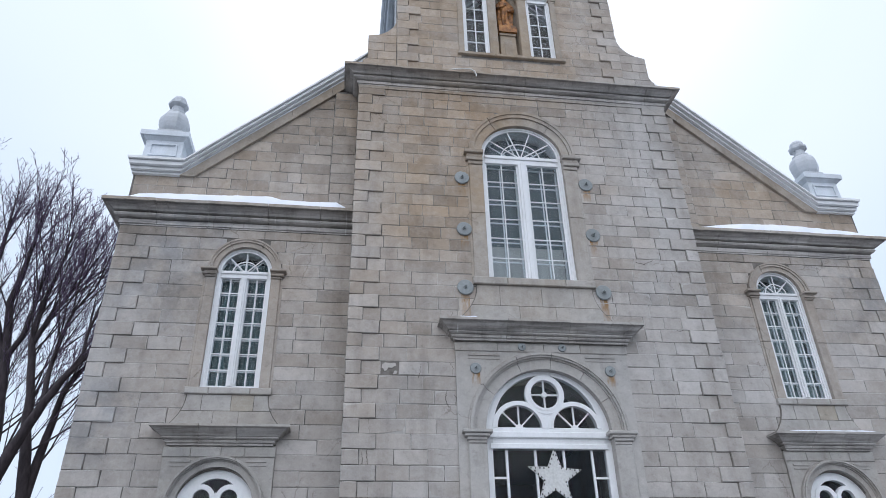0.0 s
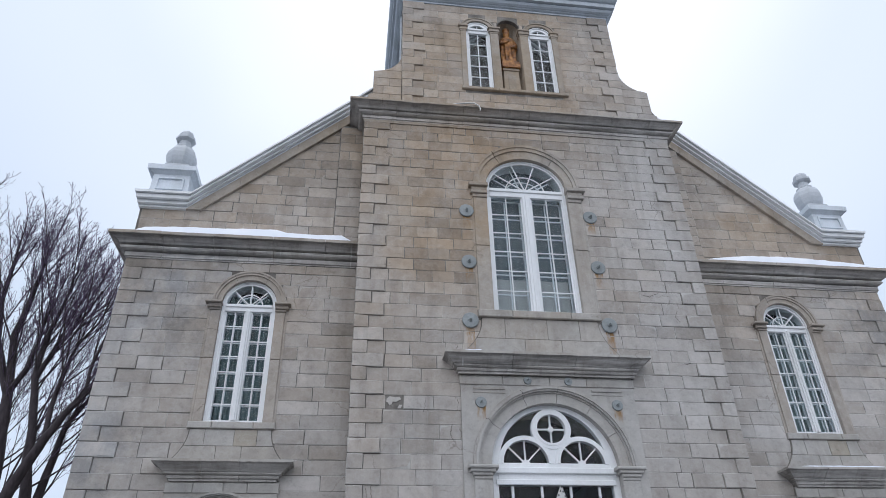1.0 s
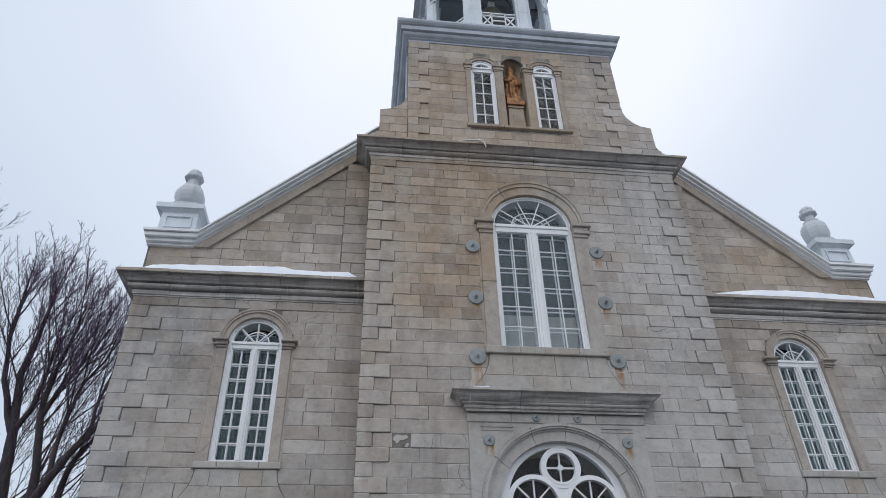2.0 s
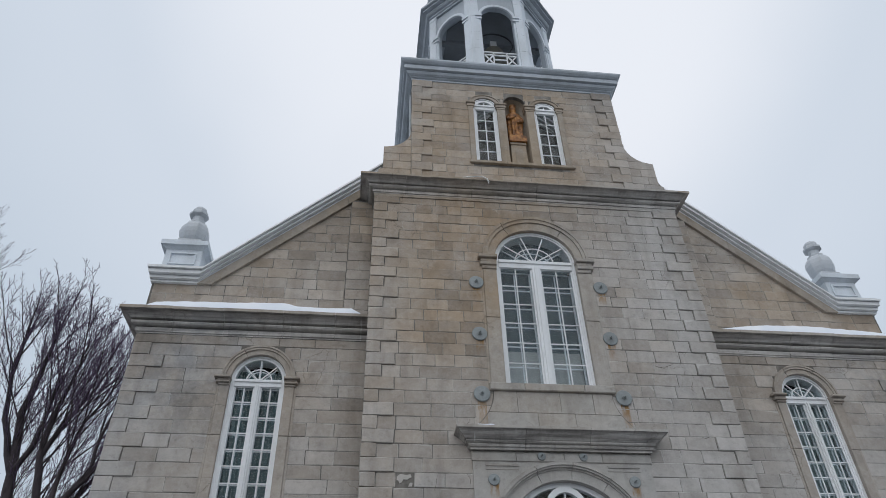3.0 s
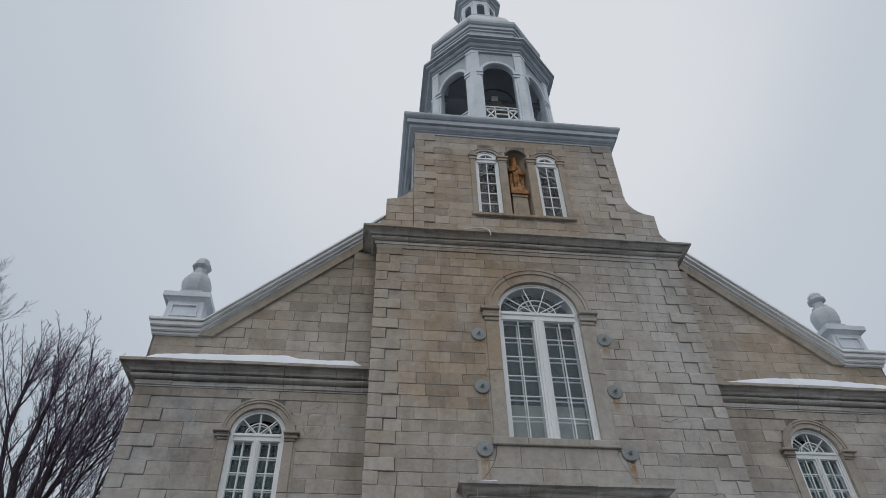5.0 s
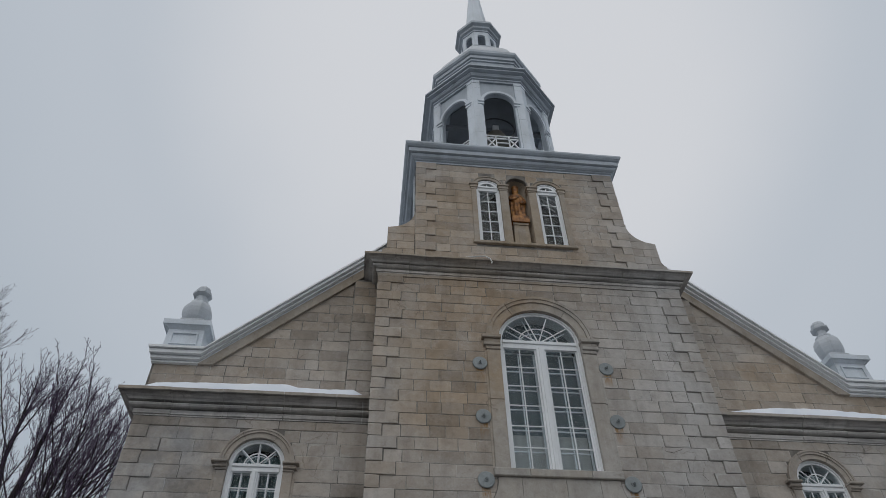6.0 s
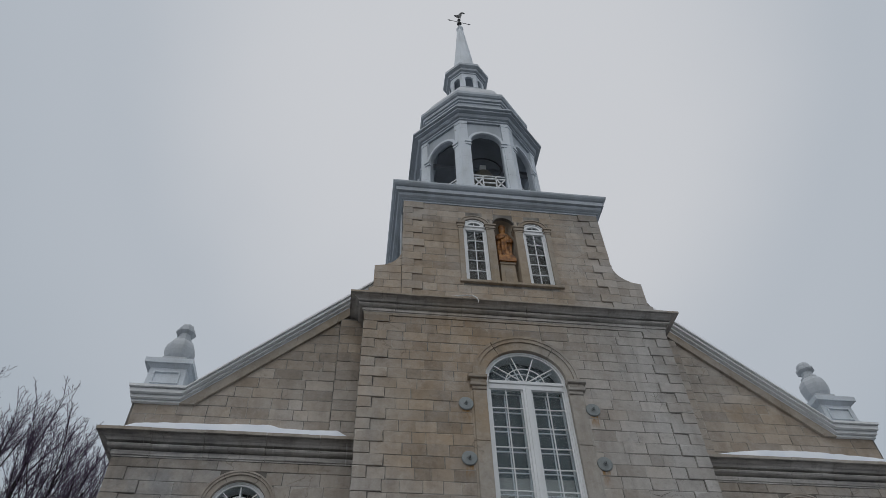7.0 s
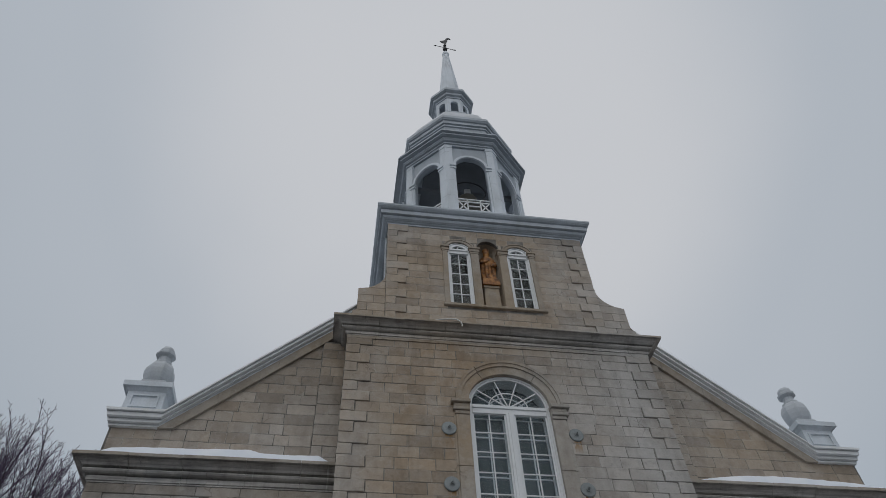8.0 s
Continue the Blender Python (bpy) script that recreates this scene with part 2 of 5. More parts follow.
def paint_material(name, colour, rough, wear, dirt):
    """Painted wood or sheet metal with soft grime and run-off."""
    m = Nodes(name, rough)
    grime = m.ramp(m.noise(1.6, 5.0, 0.6, (1, 1, 0.35)), (0.42, (1, 1, 1)), (0.78, (wear, wear, wear * 0.97)))
    speck = m.ramp(m.noise(24.0, 3.0, 0.6), (0.35, (dirt, dirt, dirt)), (0.6, (1, 1, 1)))
    m.bump(m.noise(14.0, 3.0, 0.5), 0.08, 0.01)
    return m.done(m.mix(1.0, m.mix(1.0, colour, grime, "MULTIPLY"), speck, "MULTIPLY"))


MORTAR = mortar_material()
CRACK = Nodes("dark_open_crack", 0.95).done((0.13, 0.115, 0.10))
WHITE = paint_material("white_window_paint", (0.80, 0.81, 0.82), 0.45, 0.84, 0.95)
# Belfry cladding darkened for shade; used on its cornices and recessed faces.
METAL = paint_material("shade_toned_sheet_metal", (0.435, 0.478, 0.528), 0.42, 0.70, 0.90)
PALE = paint_material("pale_grey_painted_cladding", (0.655, 0.70, 0.752), 0.45, 0.76, 0.92)
URN_METAL = paint_material("light_grey_sheet_metal", (0.52, 0.548, 0.582), 0.45, 0.72, 0.92)
# Darkened copy of the metal cladding; shade is put into its colour.
SHADOW_METAL = paint_material("shaded_blue_grey_metal", (0.185, 0.20, 0.22), 0.5, 0.75, 0.92)
ROOF = paint_material("galvanised_roofing", (0.52, 0.55, 0.58), 0.35, 0.8, 0.93)
IRON = paint_material("grey_green_iron", (0.29, 0.315, 0.318), 0.6, 0.6, 0.85)
DARK_IRON = paint_material("dark_iron", (0.05, 0.05, 0.055), 0.6, 0.7, 0.9)
BRONZE = paint_material("weathered_bell_bronze", (0.16, 0.15, 0.12), 0.45, 0.7, 0.9)
DARK_CURTAIN = paint_material("dark_teal_curtain_cloth", (0.155, 0.225, 0.23), 0.9, 0.85, 0.9)
CURTAIN = paint_material("grey_green_curtain_cloth", (0.31, 0.37, 0.36), 0.9, 0.85, 0.9)
BLIND = paint_material("pale_blind_cloth", (0.50, 0.50, 0.48), 0.9, 0.85, 0.92)
# Unlit look of the room behind the upper panes, put in as near-black colour.
DARK_INTERIOR = paint_material("dark_interior_tone", (0.045, 0.042, 0.040), 0.9, 0.8, 0.9)
STAR_BOARD = paint_material("weathered_white_board", (0.68, 0.68, 0.66), 0.7, 0.7, 0.85)
PANE_BACKING = paint_material("grey_pane_backing", (0.165, 0.195, 0.205), 0.9, 0.85, 0.9)
# Near black, so that the nave behind the panes looks unlit.
INSIDE = paint_material("near_black_interior", (0.05, 0.053, 0.058), 0.9, 0.8, 0.9)
CABLE = paint_material("white_cable_sheath", (0.72, 0.71, 0.68), 0.5, 0.85, 0.95)


def gilt_material():
    m = Nodes("ochre_gilded_wood", 0.5, 0.25)
    tone = m.ramp(m.noise(7.0, 5.0, 0.6), (0.30, (0.060, 0.026, 0.010)), (0.50, (0.27, 0.112, 0.030)), (0.75, (0.50, 0.245, 0.070)))
    m.bump(m.noise(16.0, 4.0, 0.6), 0.3, 0.02)
    return m.done(tone)


def snow_material():
    m = Nodes("settled_snow", 0.7)
    m.bump(m.noise(9.0, 5.0, 0.6), 0.4, 0.03)
    return m.done(m.ramp(m.noise(2.0, 4.0, 0.5), (0.3, (0.76, 0.80, 0.87)), (0.7, (0.88, 0.90, 0.93))))


def bark_material(name, dark, light):
    m = Nodes(name, 0.9)
    m.bump(m.noise(18.0, 5.0, 0.7, (1, 1, 0.25)), 0.6, 0.02)
    return m.done(m.ramp(m.noise(11.0, 5.0, 0.6, (1, 1, 0.3)), (0.3, dark), (0.75, light)))


def glass_material(name, tint):
    """Old window glass: a Fresnel reflection over a clear, faintly tinted pane."""
    mat = bpy.data.materials.new(name)
    mat.use_nodes = True
    nt = mat.node_tree
    nt.nodes.clear()
    clear, gloss = nt.nodes.new("ShaderNodeBsdfTransparent"), nt.nodes.new("ShaderNodeBsdfGlossy")
    clear.inputs[0].default_value = (*tint, 1)
    gloss.inputs["Roughness"].default_value = 0.04
    facing, curve, scale = nt.nodes.new("ShaderNodeLayerWeight"), nt.nodes.new("ShaderNodeMath"), nt.nodes.new("ShaderNodeMath")
    mix, out = nt.nodes.new("ShaderNodeMixShader"), nt.nodes.new("ShaderNodeOutputMaterial")
    facing.inputs["Blend"].default_value = 0.5
    curve.operation, curve.inputs[1].default_value = "POWER", 4.0
    scale.operation, scale.inputs[1].default_value, scale.inputs[2].default_value = "MULTIPLY_ADD", 0.6, 0.014
    nt.links.new(facing.outputs["Facing"], curve.inputs[0])
    nt.links.new(curve.outputs[0], scale.inputs[0])
    nt.links.new(scale.outputs[0], mix.inputs[0])
    nt.links.new(clear.outputs[0], mix.inputs[1])
    nt.links.new(gloss.outputs[0], mix.inputs[2])
    nt.links.new(mix.outputs[0], out.inputs[0])
    return mat


def yard_material():
    m = Nodes("yard_set_for_bounce", 0.8)
    patches = m.ramp(m.noise(0.16, 6.0, 0.6), (0.53, (0, 0, 0)), (0.66, (1, 1, 1)))
    m.bump(m.noise(30.0, 4.0, 0.6), 0.4, 0.02)
    return m.done(m.mix(patches, m.ramp(m.noise(3.0, 5.0, 0.6), (0.3, (0.045, 0.045, 0.048)), (0.7, (0.09, 0.09, 0.095))), (0.72, 0.75, 0.80)))


YARD, GILT, SNOW, GLASS = yard_material(), gilt_material(), snow_material(), glass_material("window_glass", (0.90, 0.93, 0.945))
BARK, TWIG = bark_material("dark_bark", (0.020, 0.016, 0.019), (0.062, 0.049, 0.055)), bark_material("purplish_twig_bark", (0.050, 0.032, 0.066), (0.120, 0.082, 0.142))

# ------------------------------------------------------------------ mesh helpers


def box(bm, x0, x1, y0, y1, z0, z1, chamfer=0.0):
    """A box; with a chamfer round its front (low y) face."""
    c = chamfer
    rings = [(x0, x1, z0, z1, y1)]
    if c:
        rings += [(x0, x1, z0, z1, y0 + c), (x0 + c, x1 - c, z0 + c, z1 - c, y0)]
    else:
        rings += [(x0, x1, z0, z1, y0)]
    loops = [[bm.verts.new(v) for v in ((a, y, d), (b, y, d), (b, y, e), (a, y, e))] for a, b, d, e, y in rings]
    bm.faces.new(loops[0][::-1])
    bm.faces.new(loops[-1])
    for one, two in zip(loops, loops[1:]):
        for i in range(4):
            bm.faces.new((one[i], one[(i + 1) % 4], two[(i + 1) % 4], two[i]))


def prism(bm, loops, y0, y1, place=None):
    """Extrudes an outline in x, z, with holes, from y0 to y1."""
    flat = [[Vector((x, z, 0)) for x, z in loop] for loop in loops]
    tris = tessellate_polygon(flat)
    points = [p for loop in flat for p in loop]
    put = (lambda v: place @ Vector(v)) if place else Vector
    front = [bm.verts.new(put((p.x, y0, p.y))) for p in points]
    back = [bm.verts.new(put((p.x, y1, p.y))) for p in points]
    for a, b, c in tris:
        bm.faces.new((front[a], front[b], front[c]))
        bm.faces.new((back[c], back[b], back[a]))
    start = 0
    for loop in flat:
        n = len(loop)
        for i in range(n):
            j = (i + 1) % n
            bm.faces.new((front[start + i], front[start + j], back[start + j], back[start + i]))
        start += n


def sweep(bm, plan, profile, closed=False):
    """Runs a moulding profile of (outward, z) along a plan of (x, y), with mitred corners. Outward is to the right of the way."""
    n = len(plan)
    rails = []
    for i in range(n):
        def side(a, b):
            d = (Vector(plan[b % n]) - Vector(plan[a % n])).normalized()
            return Vector((d.y, -d.x))
        if closed or 0 < i < n - 1:
            one, two = side(i - 1, i), side(i, i + 1)
            out = (one + two) / (1 + one.dot(two))
        else:
            out = side(0, 1) if i == 0 else side(n - 2, n - 1)
        rails.append([bm.verts.new((plan[i][0] + out.x * o, plan[i][1] + out.y * o, z)) for o, z in profile])
    k = len(profile)
    for i in range(n if closed else n - 1):
        a, b = rails[i], rails[(i + 1) % n]
        for j in range(k):
            bm.faces.new((a[j], b[j], b[(j + 1) % k], a[(j + 1) % k]))
    if not closed:
        bm.faces.new(rails[0])
        bm.faces.new(rails[-1][::-1])


def arc_points(cx, cz, r, a0=180.0, a1=0.0, n=20, squash=1.0):
    return [(cx + r * math.cos(radians(a0 + (a1 - a0) * i / n)), cz + squash * r * math.sin(radians(a0 + (a1 - a0) * i / n))) for i in range(n + 1)]


def arch_band(bm, cx, cz, r_in, r_out, y0, y1, a0=180.0, a1=0.0, n=20, squash=1.0, place=None, squash_in=None):
    prism(bm, [arc_points(cx, cz, r_out, a0, a1, n, squash) + arc_points(cx, cz, r_in, a1, a0, n, squash_in or squash)], y0, y1, place)


def disc(bm, cx, cz, r, y0, y1, n=20):
    prism(bm, [arc_points(cx, cz, r, 360, 360 / n, n - 1)], y0, y1)


def ring(bm, cx, cz, r_in, r_out, y0, y1, n=28):
    prism(bm, [arc_points(cx, cz, r_out, 360, 360 / n, n - 1), arc_points(cx, cz, r_in, 360, 360 / n, n - 1)], y0, y1)


def bar(bm, a, b, width, y0, y1):
    """A flat bar between two points in x, z."""
    a, b = Vector(a), Vector(b)
    d = (b - a).normalized()
    s = Vector((-d.y, d.x)) * width / 2
    prism(bm, [[tuple(a - s), tuple(b - s), tuple(b + s), tuple(a + s)]], y0, y1)


def lathe(bm, cx, cy, profile, n, turn=0.0, caps=True):
    """Turns a profile of (radius, z) round an upright axis."""
    loops = [[bm.verts.new((cx + r * math.cos(turn + 2 * math.pi * i / n), cy + r * math.sin(turn + 2 * math.pi * i / n), z)) for i in range(n)] for r, z in profile]
    for one, two in zip(loops, loops[1:]):
        for i in range(n):
            bm.faces.new((one[i], one[(i + 1) % n], two[(i + 1) % n], two[i]))
    if caps:
        bm.faces.new(loops[0][::-1])
        bm.faces.new(loops[-1])


def octagon(bm, profile, cx=0.0, cy=2.87):
    """A lathe of eight sides with a flat front; radii are measured to the flats."""
    lathe(bm, cx, cy, [(r / math.cos(math.pi / 8), z) for r, z in profile], 8, math.pi / 8)


def tube(bm, points, radii, sides=6):
    loops = []
    for i, p in enumerate(points):
        d = (points[min(i + 1, len(points) - 1)] - points[max(i - 1, 0)]).normalized()
        u = d.cross(Vector((0.31, 0.87, 0.38))).normalized()
        v = d.cross(u)
        loops.append([bm.verts.new(p + (u * math.cos(2 * math.pi * k / sides) + v * math.sin(2 * math.pi * k / sides)) * radii[i]) for k in range(sides)])
    for one, two in zip(loops, loops[1:]):
        for k in range(sides):
            bm.faces.new((one[k], one[(k + 1) % sides], two[(k + 1) % sides], two[k]))
    bm.faces.new(loops[0][::-1])
    bm.faces.new(loops[-1])


def to_mesh(name, bm, material, smooth=None):
    bmesh.ops.recalc_face_normals(bm, faces=bm.faces)
    mesh = bpy.data.meshes.new(name)
    bm.to_mesh(mesh)
    bm.free()
    mesh.materials.append(material)
    if smooth:
        mesh.polygons.foreach_set("use_smooth", [True] * len(mesh.polygons))
        mesh.set_sharp_from_angle(angle=radians(smooth))
    return mesh


def part(name, bm, material, parent, label="", smooth=None):
    ob = new(name, to_mesh(name, bm, material, smooth))
    ob.parent = parent
    return tagged(ob, label)


def shared(name, mesh, parent, at, turn=0.0):
    ob = new(name, mesh)
    ob.parent = parent
    ob.matrix_basis = pose(*at, 0, 0, turn)
    return ob


def thing(name, at, label, category, group="", kind=""):
    ob = new(name)
    ob.empty_display_size = 0.2
    ob.location = at
    return tagged(ob, label, category, group, kind)


def start():
    return bmesh.new()

# ------------------------------------------------------------------ ground
# Unseen ground; its mix of asphalt and snow is set for bounce light.
def make_ground():
    bm = start()
    rings = [0, 4, 8, 12, 18, 26, 40, 70, 140, 400, 1500]
    loops = []
    for r in rings[1:]:
        loops.append([bm.verts.new((r * math.cos(a), r * math.sin(a), 0.06 * noise.noise((r * math.cos(a) * 0.3, r * math.sin(a) * 0.3, 0)) - 0.05)) for a in (2 * math.pi * i / 48 for i in range(48))])
    centre = bm.verts.new((0, 0, -0.05))
    for i in range(48):
        bm.faces.new((centre, loops[0][i], loops[0][(i + 1) % 48]))
        for one, two in zip(loops, loops[1:]):
            bm.faces.new((one[i], two[i], two[(i + 1) % 48], one[(i + 1) % 48]))
    ground = new("ground", to_mesh("ground", bm, YARD, 60))
    tagged(ground, "unseen yard in asphalt and snow tones set for bounce light", "ground", kind="structure")


make_ground()

# ------------------------------------------------------------------ the church: shell
church = thing("church", (0, 0, 0), "grey limestone parish church with a central belfry tower and white trim", "church")

TOWER, TOWER_TOP = 3.8, 13.1
WING, WING_Y, WING_TOP = 8.6, 0.65, 9.3
SLOPE = 0.911
STEP, STEP_W = 0.275, 0.2815


def rake(x, lift=0.0):
    """Height of the gable's stone edge under the white raking cornice."""
    return 10.56 + (7.62 - abs(x)) * SLOPE + lift


def arched(cx, half, z0, spring, squash=1.0, n=18):
    return [(cx - half, z0)] + arc_points(cx, spring, half, 180, 0, n, squash) + [(cx + half, z0)]


def make_shell():
    bm = start()
    outline = [(-TOWER, -0.3), (TOWER, -0.3), (TOWER, 13.3), (-TOWER, 13.3)]
    prism(bm, [outline, arched(0, 1.22, 0.9, 4.86), arched(0, 0.97, 8.0, 11.26, 0.92)], 0.0, WING_Y)
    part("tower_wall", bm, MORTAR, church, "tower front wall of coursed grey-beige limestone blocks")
    bm = start()
    outline = [(-WING, -0.3), (WING, -0.3), (WING, 10.56), (7.62, 10.56), (0, rake(0)), (-7.62, 10.56), (-WING, 10.56)]
    holes = [arched(0, 1.3, 0.8, 4.86), arched(0, 1.1, 7.9, 11.3)]
    for s in (-1, 1):
        holes += [arched(5.97 * s, 0.56, 5.79, 8.3), arched(5.97 * s, 0.68, 0.9, 3.62)]
    prism(bm, [outline] + holes, WING_Y, WING_Y + 0.55)
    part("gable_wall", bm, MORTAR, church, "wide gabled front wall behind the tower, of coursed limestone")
    for s in (-1, 1):
        bm = start()
        box(bm, min(s * 8.6, s * 8.1), max(s * 8.6, s * 8.1), 1.2, 32.0, -0.3, 10.4)
        part("nave_wall", bm, STONE, church, "plain stone side wall of the nave")
    bm = start()
    prism(bm, [[(-8.1, -0.3), (8.1, -0.3), (8.1, 10.3), (0, rake(0) - 0.1), (-8.1, 10.3)]], 31.4, 32.0)
    part("rear_wall", bm, STONE, church)
    # Unseen ceiling, added to stop sky showing through the windows; coloured near black.
    bm = start()
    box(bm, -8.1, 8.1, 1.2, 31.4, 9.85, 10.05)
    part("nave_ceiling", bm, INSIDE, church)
    bm = start()
    for s in (-1, 1):
        inner, outer = [(0, rake(0, 0.40)), (s * 7.9, rake(7.9, 0.40))], [(s * 7.9, rake(7.9, 0.28)), (0, rake(0, 0.28))]
        prism(bm, [inner + outer], 0.62, 32.2)
    part("roof", bm, ROOF, church, "pale sheet-metal gable roof")
    bm = start()
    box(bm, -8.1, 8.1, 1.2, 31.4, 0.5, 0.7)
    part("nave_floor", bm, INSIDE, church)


make_shell()

CORNICE = [(0, 0), (0.03, 0), (0.03, 0.03), (0.055, 0.035), (0.055, 0.125), (0.01, 0.13), (0.01, 0.155), (0.10, 0.16), (0.14, 0.18), (0.158, 0.21), (0.15, 0.235), (0.06, 0.245), (0.06, 0.275), (0.17, 0.282), (0.205, 0.32), (0.27, 0.355), (0.34, 0.37), (0.30, 0.374), (0.30, 0.392), (0.38, 0.396), (0.38, 0.46), (0, 0.53)]


def moulding(z, scale=1.0, rise=1.0, cut=CORNICE):
    return [(o * scale, z + h * rise) for o, h in cut]


def cornice_run(name, plan, cuts, profile, label, material=None):
    """A cornice along a plan whose longest run lies along x, cut into stones there with fine open joints."""
    whole = thing(name, (0, 0, 0), label, "")
    whole.parent = church
    i = max(range(len(plan) - 1), key=lambda k: abs(plan[k + 1][0] - plan[k][0]))
    y = plan[i][1]
    way = 1 if plan[i + 1][0] > plan[i][0] else -1
    stops = [(x, y) for x in cuts]
    gap = 0.004 * way
    runs = [plan[:i + 1] + [(stops[0][0] - gap, y)]]
    runs += [[(p[0] + gap, y), (q[0] - gap, y)] for p, q in zip(stops, stops[1:])]
    runs.append([(stops[-1][0] + gap, y)] + plan[i + 1:])
    rng = random.Random(len(name) + round(plan[0][0] * 10))
    for run in runs:
        bm = start()
        slip, out = rng.uniform(-0.003, 0.003), rng.uniform(-0.005, 0.005)
        dense = [run[0]]
        for p, q in zip(run, run[1:]):
            count = max(1, round((Vector(q) - Vector(p)).length / 0.09))
            dense += [tuple(Vector(p).lerp(Vector(q), k / count)) for k in range(1, count + 1)]
        sweep(bm, dense, [(o + out if o > 0 else o, h + slip) for o, h in profile])
        lip = max(h for _, h in profile)
        for v in bm.verts:
            x, along, z = v.co
            wear = noise.noise((x * 1.9, along * 1.9, lip))
            v.co.y += 0.004 * noise.noise((x * 6, z * 9, 1.0))
            v.co.z += 0.003 * noise.noise((x * 5, z * 9, 5.0))
            if lip - 0.17 < z < lip - 0.03 and wear > 0.22:
                # a chipped stretch of the drip edge
                v.co.y += (wear - 0.22) * 0.04
                v.co.z += (wear - 0.22) * 0.05 * noise.noise((x * 14, z * 14, 2.0))
        stone = part("cornice_stone", bm, material or LEDGE, whole)
        stone.data.materials.append(DRESSED)
        crest = max(h for _, h in profile)
        for face in stone.data.polygons:
            if crest - 0.15 < face.center.z and abs(face.normal.z) < 0.2:
                face.material_index = 1


def make_cornices():
    cornice_run("tower_cornice", [(-TOWER, 0.9), (-TOWER, 0), (TOWER, 0), (TOWER, 0.9)], (-3.05, -1.42, 0.22, 2.35, 3.3), moulding(13.06, 0.95, 0.85), "weathered moulded stone cornice of the tower")
    cornice_run("wing_cornice", [(-WING, 3.0), (-WING, WING_Y), (-3.79, WING_Y)], (-7.9, -6.85, -5.6, -4.5), moulding(9.27, 1.0, 1.04), "weathered moulded stone cornice carrying snow")
    cornice_run("wing_cornice", [(3.79, WING_Y), (WING, WING_Y), (WING, 3.0)], (4.7, 5.95, 7.0, 8.05), moulding(9.27, 1.0, 1.04), "weathered moulded stone cornice carrying snow")
    # smooth frieze course under the cornices
    bm = start()
    box(bm, -TOWER - 0.02, TOWER + 0.02, -0.03, 0.3, 12.98, 13.06)
    part("frieze", bm, DRESSED, church)
    for s in (-1, 1):
        bm = start()
        bm.free()
        rng, x = random.Random(70 + s), TOWER
        whole = thing("frieze", (0, 0, 0), "course of long smooth stones under the wing cornice", "")
        whole.parent = church
        while x < 8.6:
            end = min(8.62, x + rng.uniform(0.65, 1.3))
            end = 8.62 if 8.62 - end < 0.4 else end
            bm = start()
            box(bm, min(s * x, s * end) + 0.004, max(s * x, s * end) - 0.004, WING_Y - 0.010 - rng.uniform(0, 0.008), WING_Y + 0.3, 9.067, 9.267, 0.008)
            part("frieze_stone", bm, STONE, whole)
            x = end
        # raking bands: stone below, stepped white metal above, with shade lines coloured into grooves
        def band(d0, d1):
            k = math.sqrt(1 + SLOPE * SLOPE)
            def at(d):
                turn = 7.62 - d * (k - 1) / SLOPE
                return [(s * (8.62 + max(0, d) * 0.28), 10.56 + d), (s * turn, 10.56 + d), (0, 10.56 + d * k + 7.62 * SLOPE)]
            return at(d0) + at(d1)[::-1]
        for name, d0, d1, y, mat, text in (("raking_stone", -0.21, 0.0, 0.60, DRESSED, "dressed stone raking course"), ("raking_fillet", 0.0, 0.045, 0.56, WHITE, ""),
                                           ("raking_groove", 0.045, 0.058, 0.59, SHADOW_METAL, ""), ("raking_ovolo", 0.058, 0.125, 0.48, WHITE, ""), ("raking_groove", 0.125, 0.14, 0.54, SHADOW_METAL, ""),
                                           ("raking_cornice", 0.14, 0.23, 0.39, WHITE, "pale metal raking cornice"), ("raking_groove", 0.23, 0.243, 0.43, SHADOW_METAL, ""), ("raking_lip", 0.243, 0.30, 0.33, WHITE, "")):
            bm = start()
            if d0 < 0:
                bm.free()
                k = math.sqrt(1 + SLOPE * SLOPE)
                foot = 7.62 - 0.21 / SLOPE * k
                whole = thing(name, (0, 0, 0), text, "")
                whole.parent = church
                ends = (7.62, 6.55, 5.35, 4.45, 3.4)
                for p, q in zip(ends, ends[1:]):
                    bm = start()
                    p0, q0 = (foot if p == 7.62 else p - 0.003), q + 0.003
                    p1 = p if p == 7.62 else p - 0.003
                    prism(bm, [[(s * p1, rake(p1)), (s * q0, rake(q0)), (s * q0, rake(q0) - 0.21 * k), (s * p0, max(10.56, rake(p0) - 0.21 * k) if p == 7.62 else rake(p0) - 0.21 * k)]], 0.565, WING_Y)
                    part("raking_block", bm, mat, whole)
                continue
            else:
                prism(bm, [band(d0, d1)], y, 1.9)
            part(name, bm, mat, church, text)
        # strip of quoins beside the tower above the wing cornice
        bm = start()
        box(bm, min(s * 3.8, s * 4.36), max(s * 3.8, s * 4.36), 0.575, WING_Y, 9.7, 13.32)
        part("pilaster", bm, MORTAR, church)


make_cornices()


# ------------------------------------------------------------------ upper tower stage
UP_Y, UP, UP_STEP = 0.05, 2.91, 4.15 / 15


def shoulder(s):
    """Outline of one side of the upper stage, from the bottom up."""
    curve = [(3.58 - 0.66 * math.sin(radians(a)), 15.50 - 0.70 * math.cos(radians(a))) for a in range(0, 91, 10)]
    return [(s * x, z) for x, z in [(3.76, 13.3), (3.72, 13.95), (3.63, 14.12)] + [(3.63, 14.80)] + curve + [(UP, 15.62), (UP, 17.6)]]


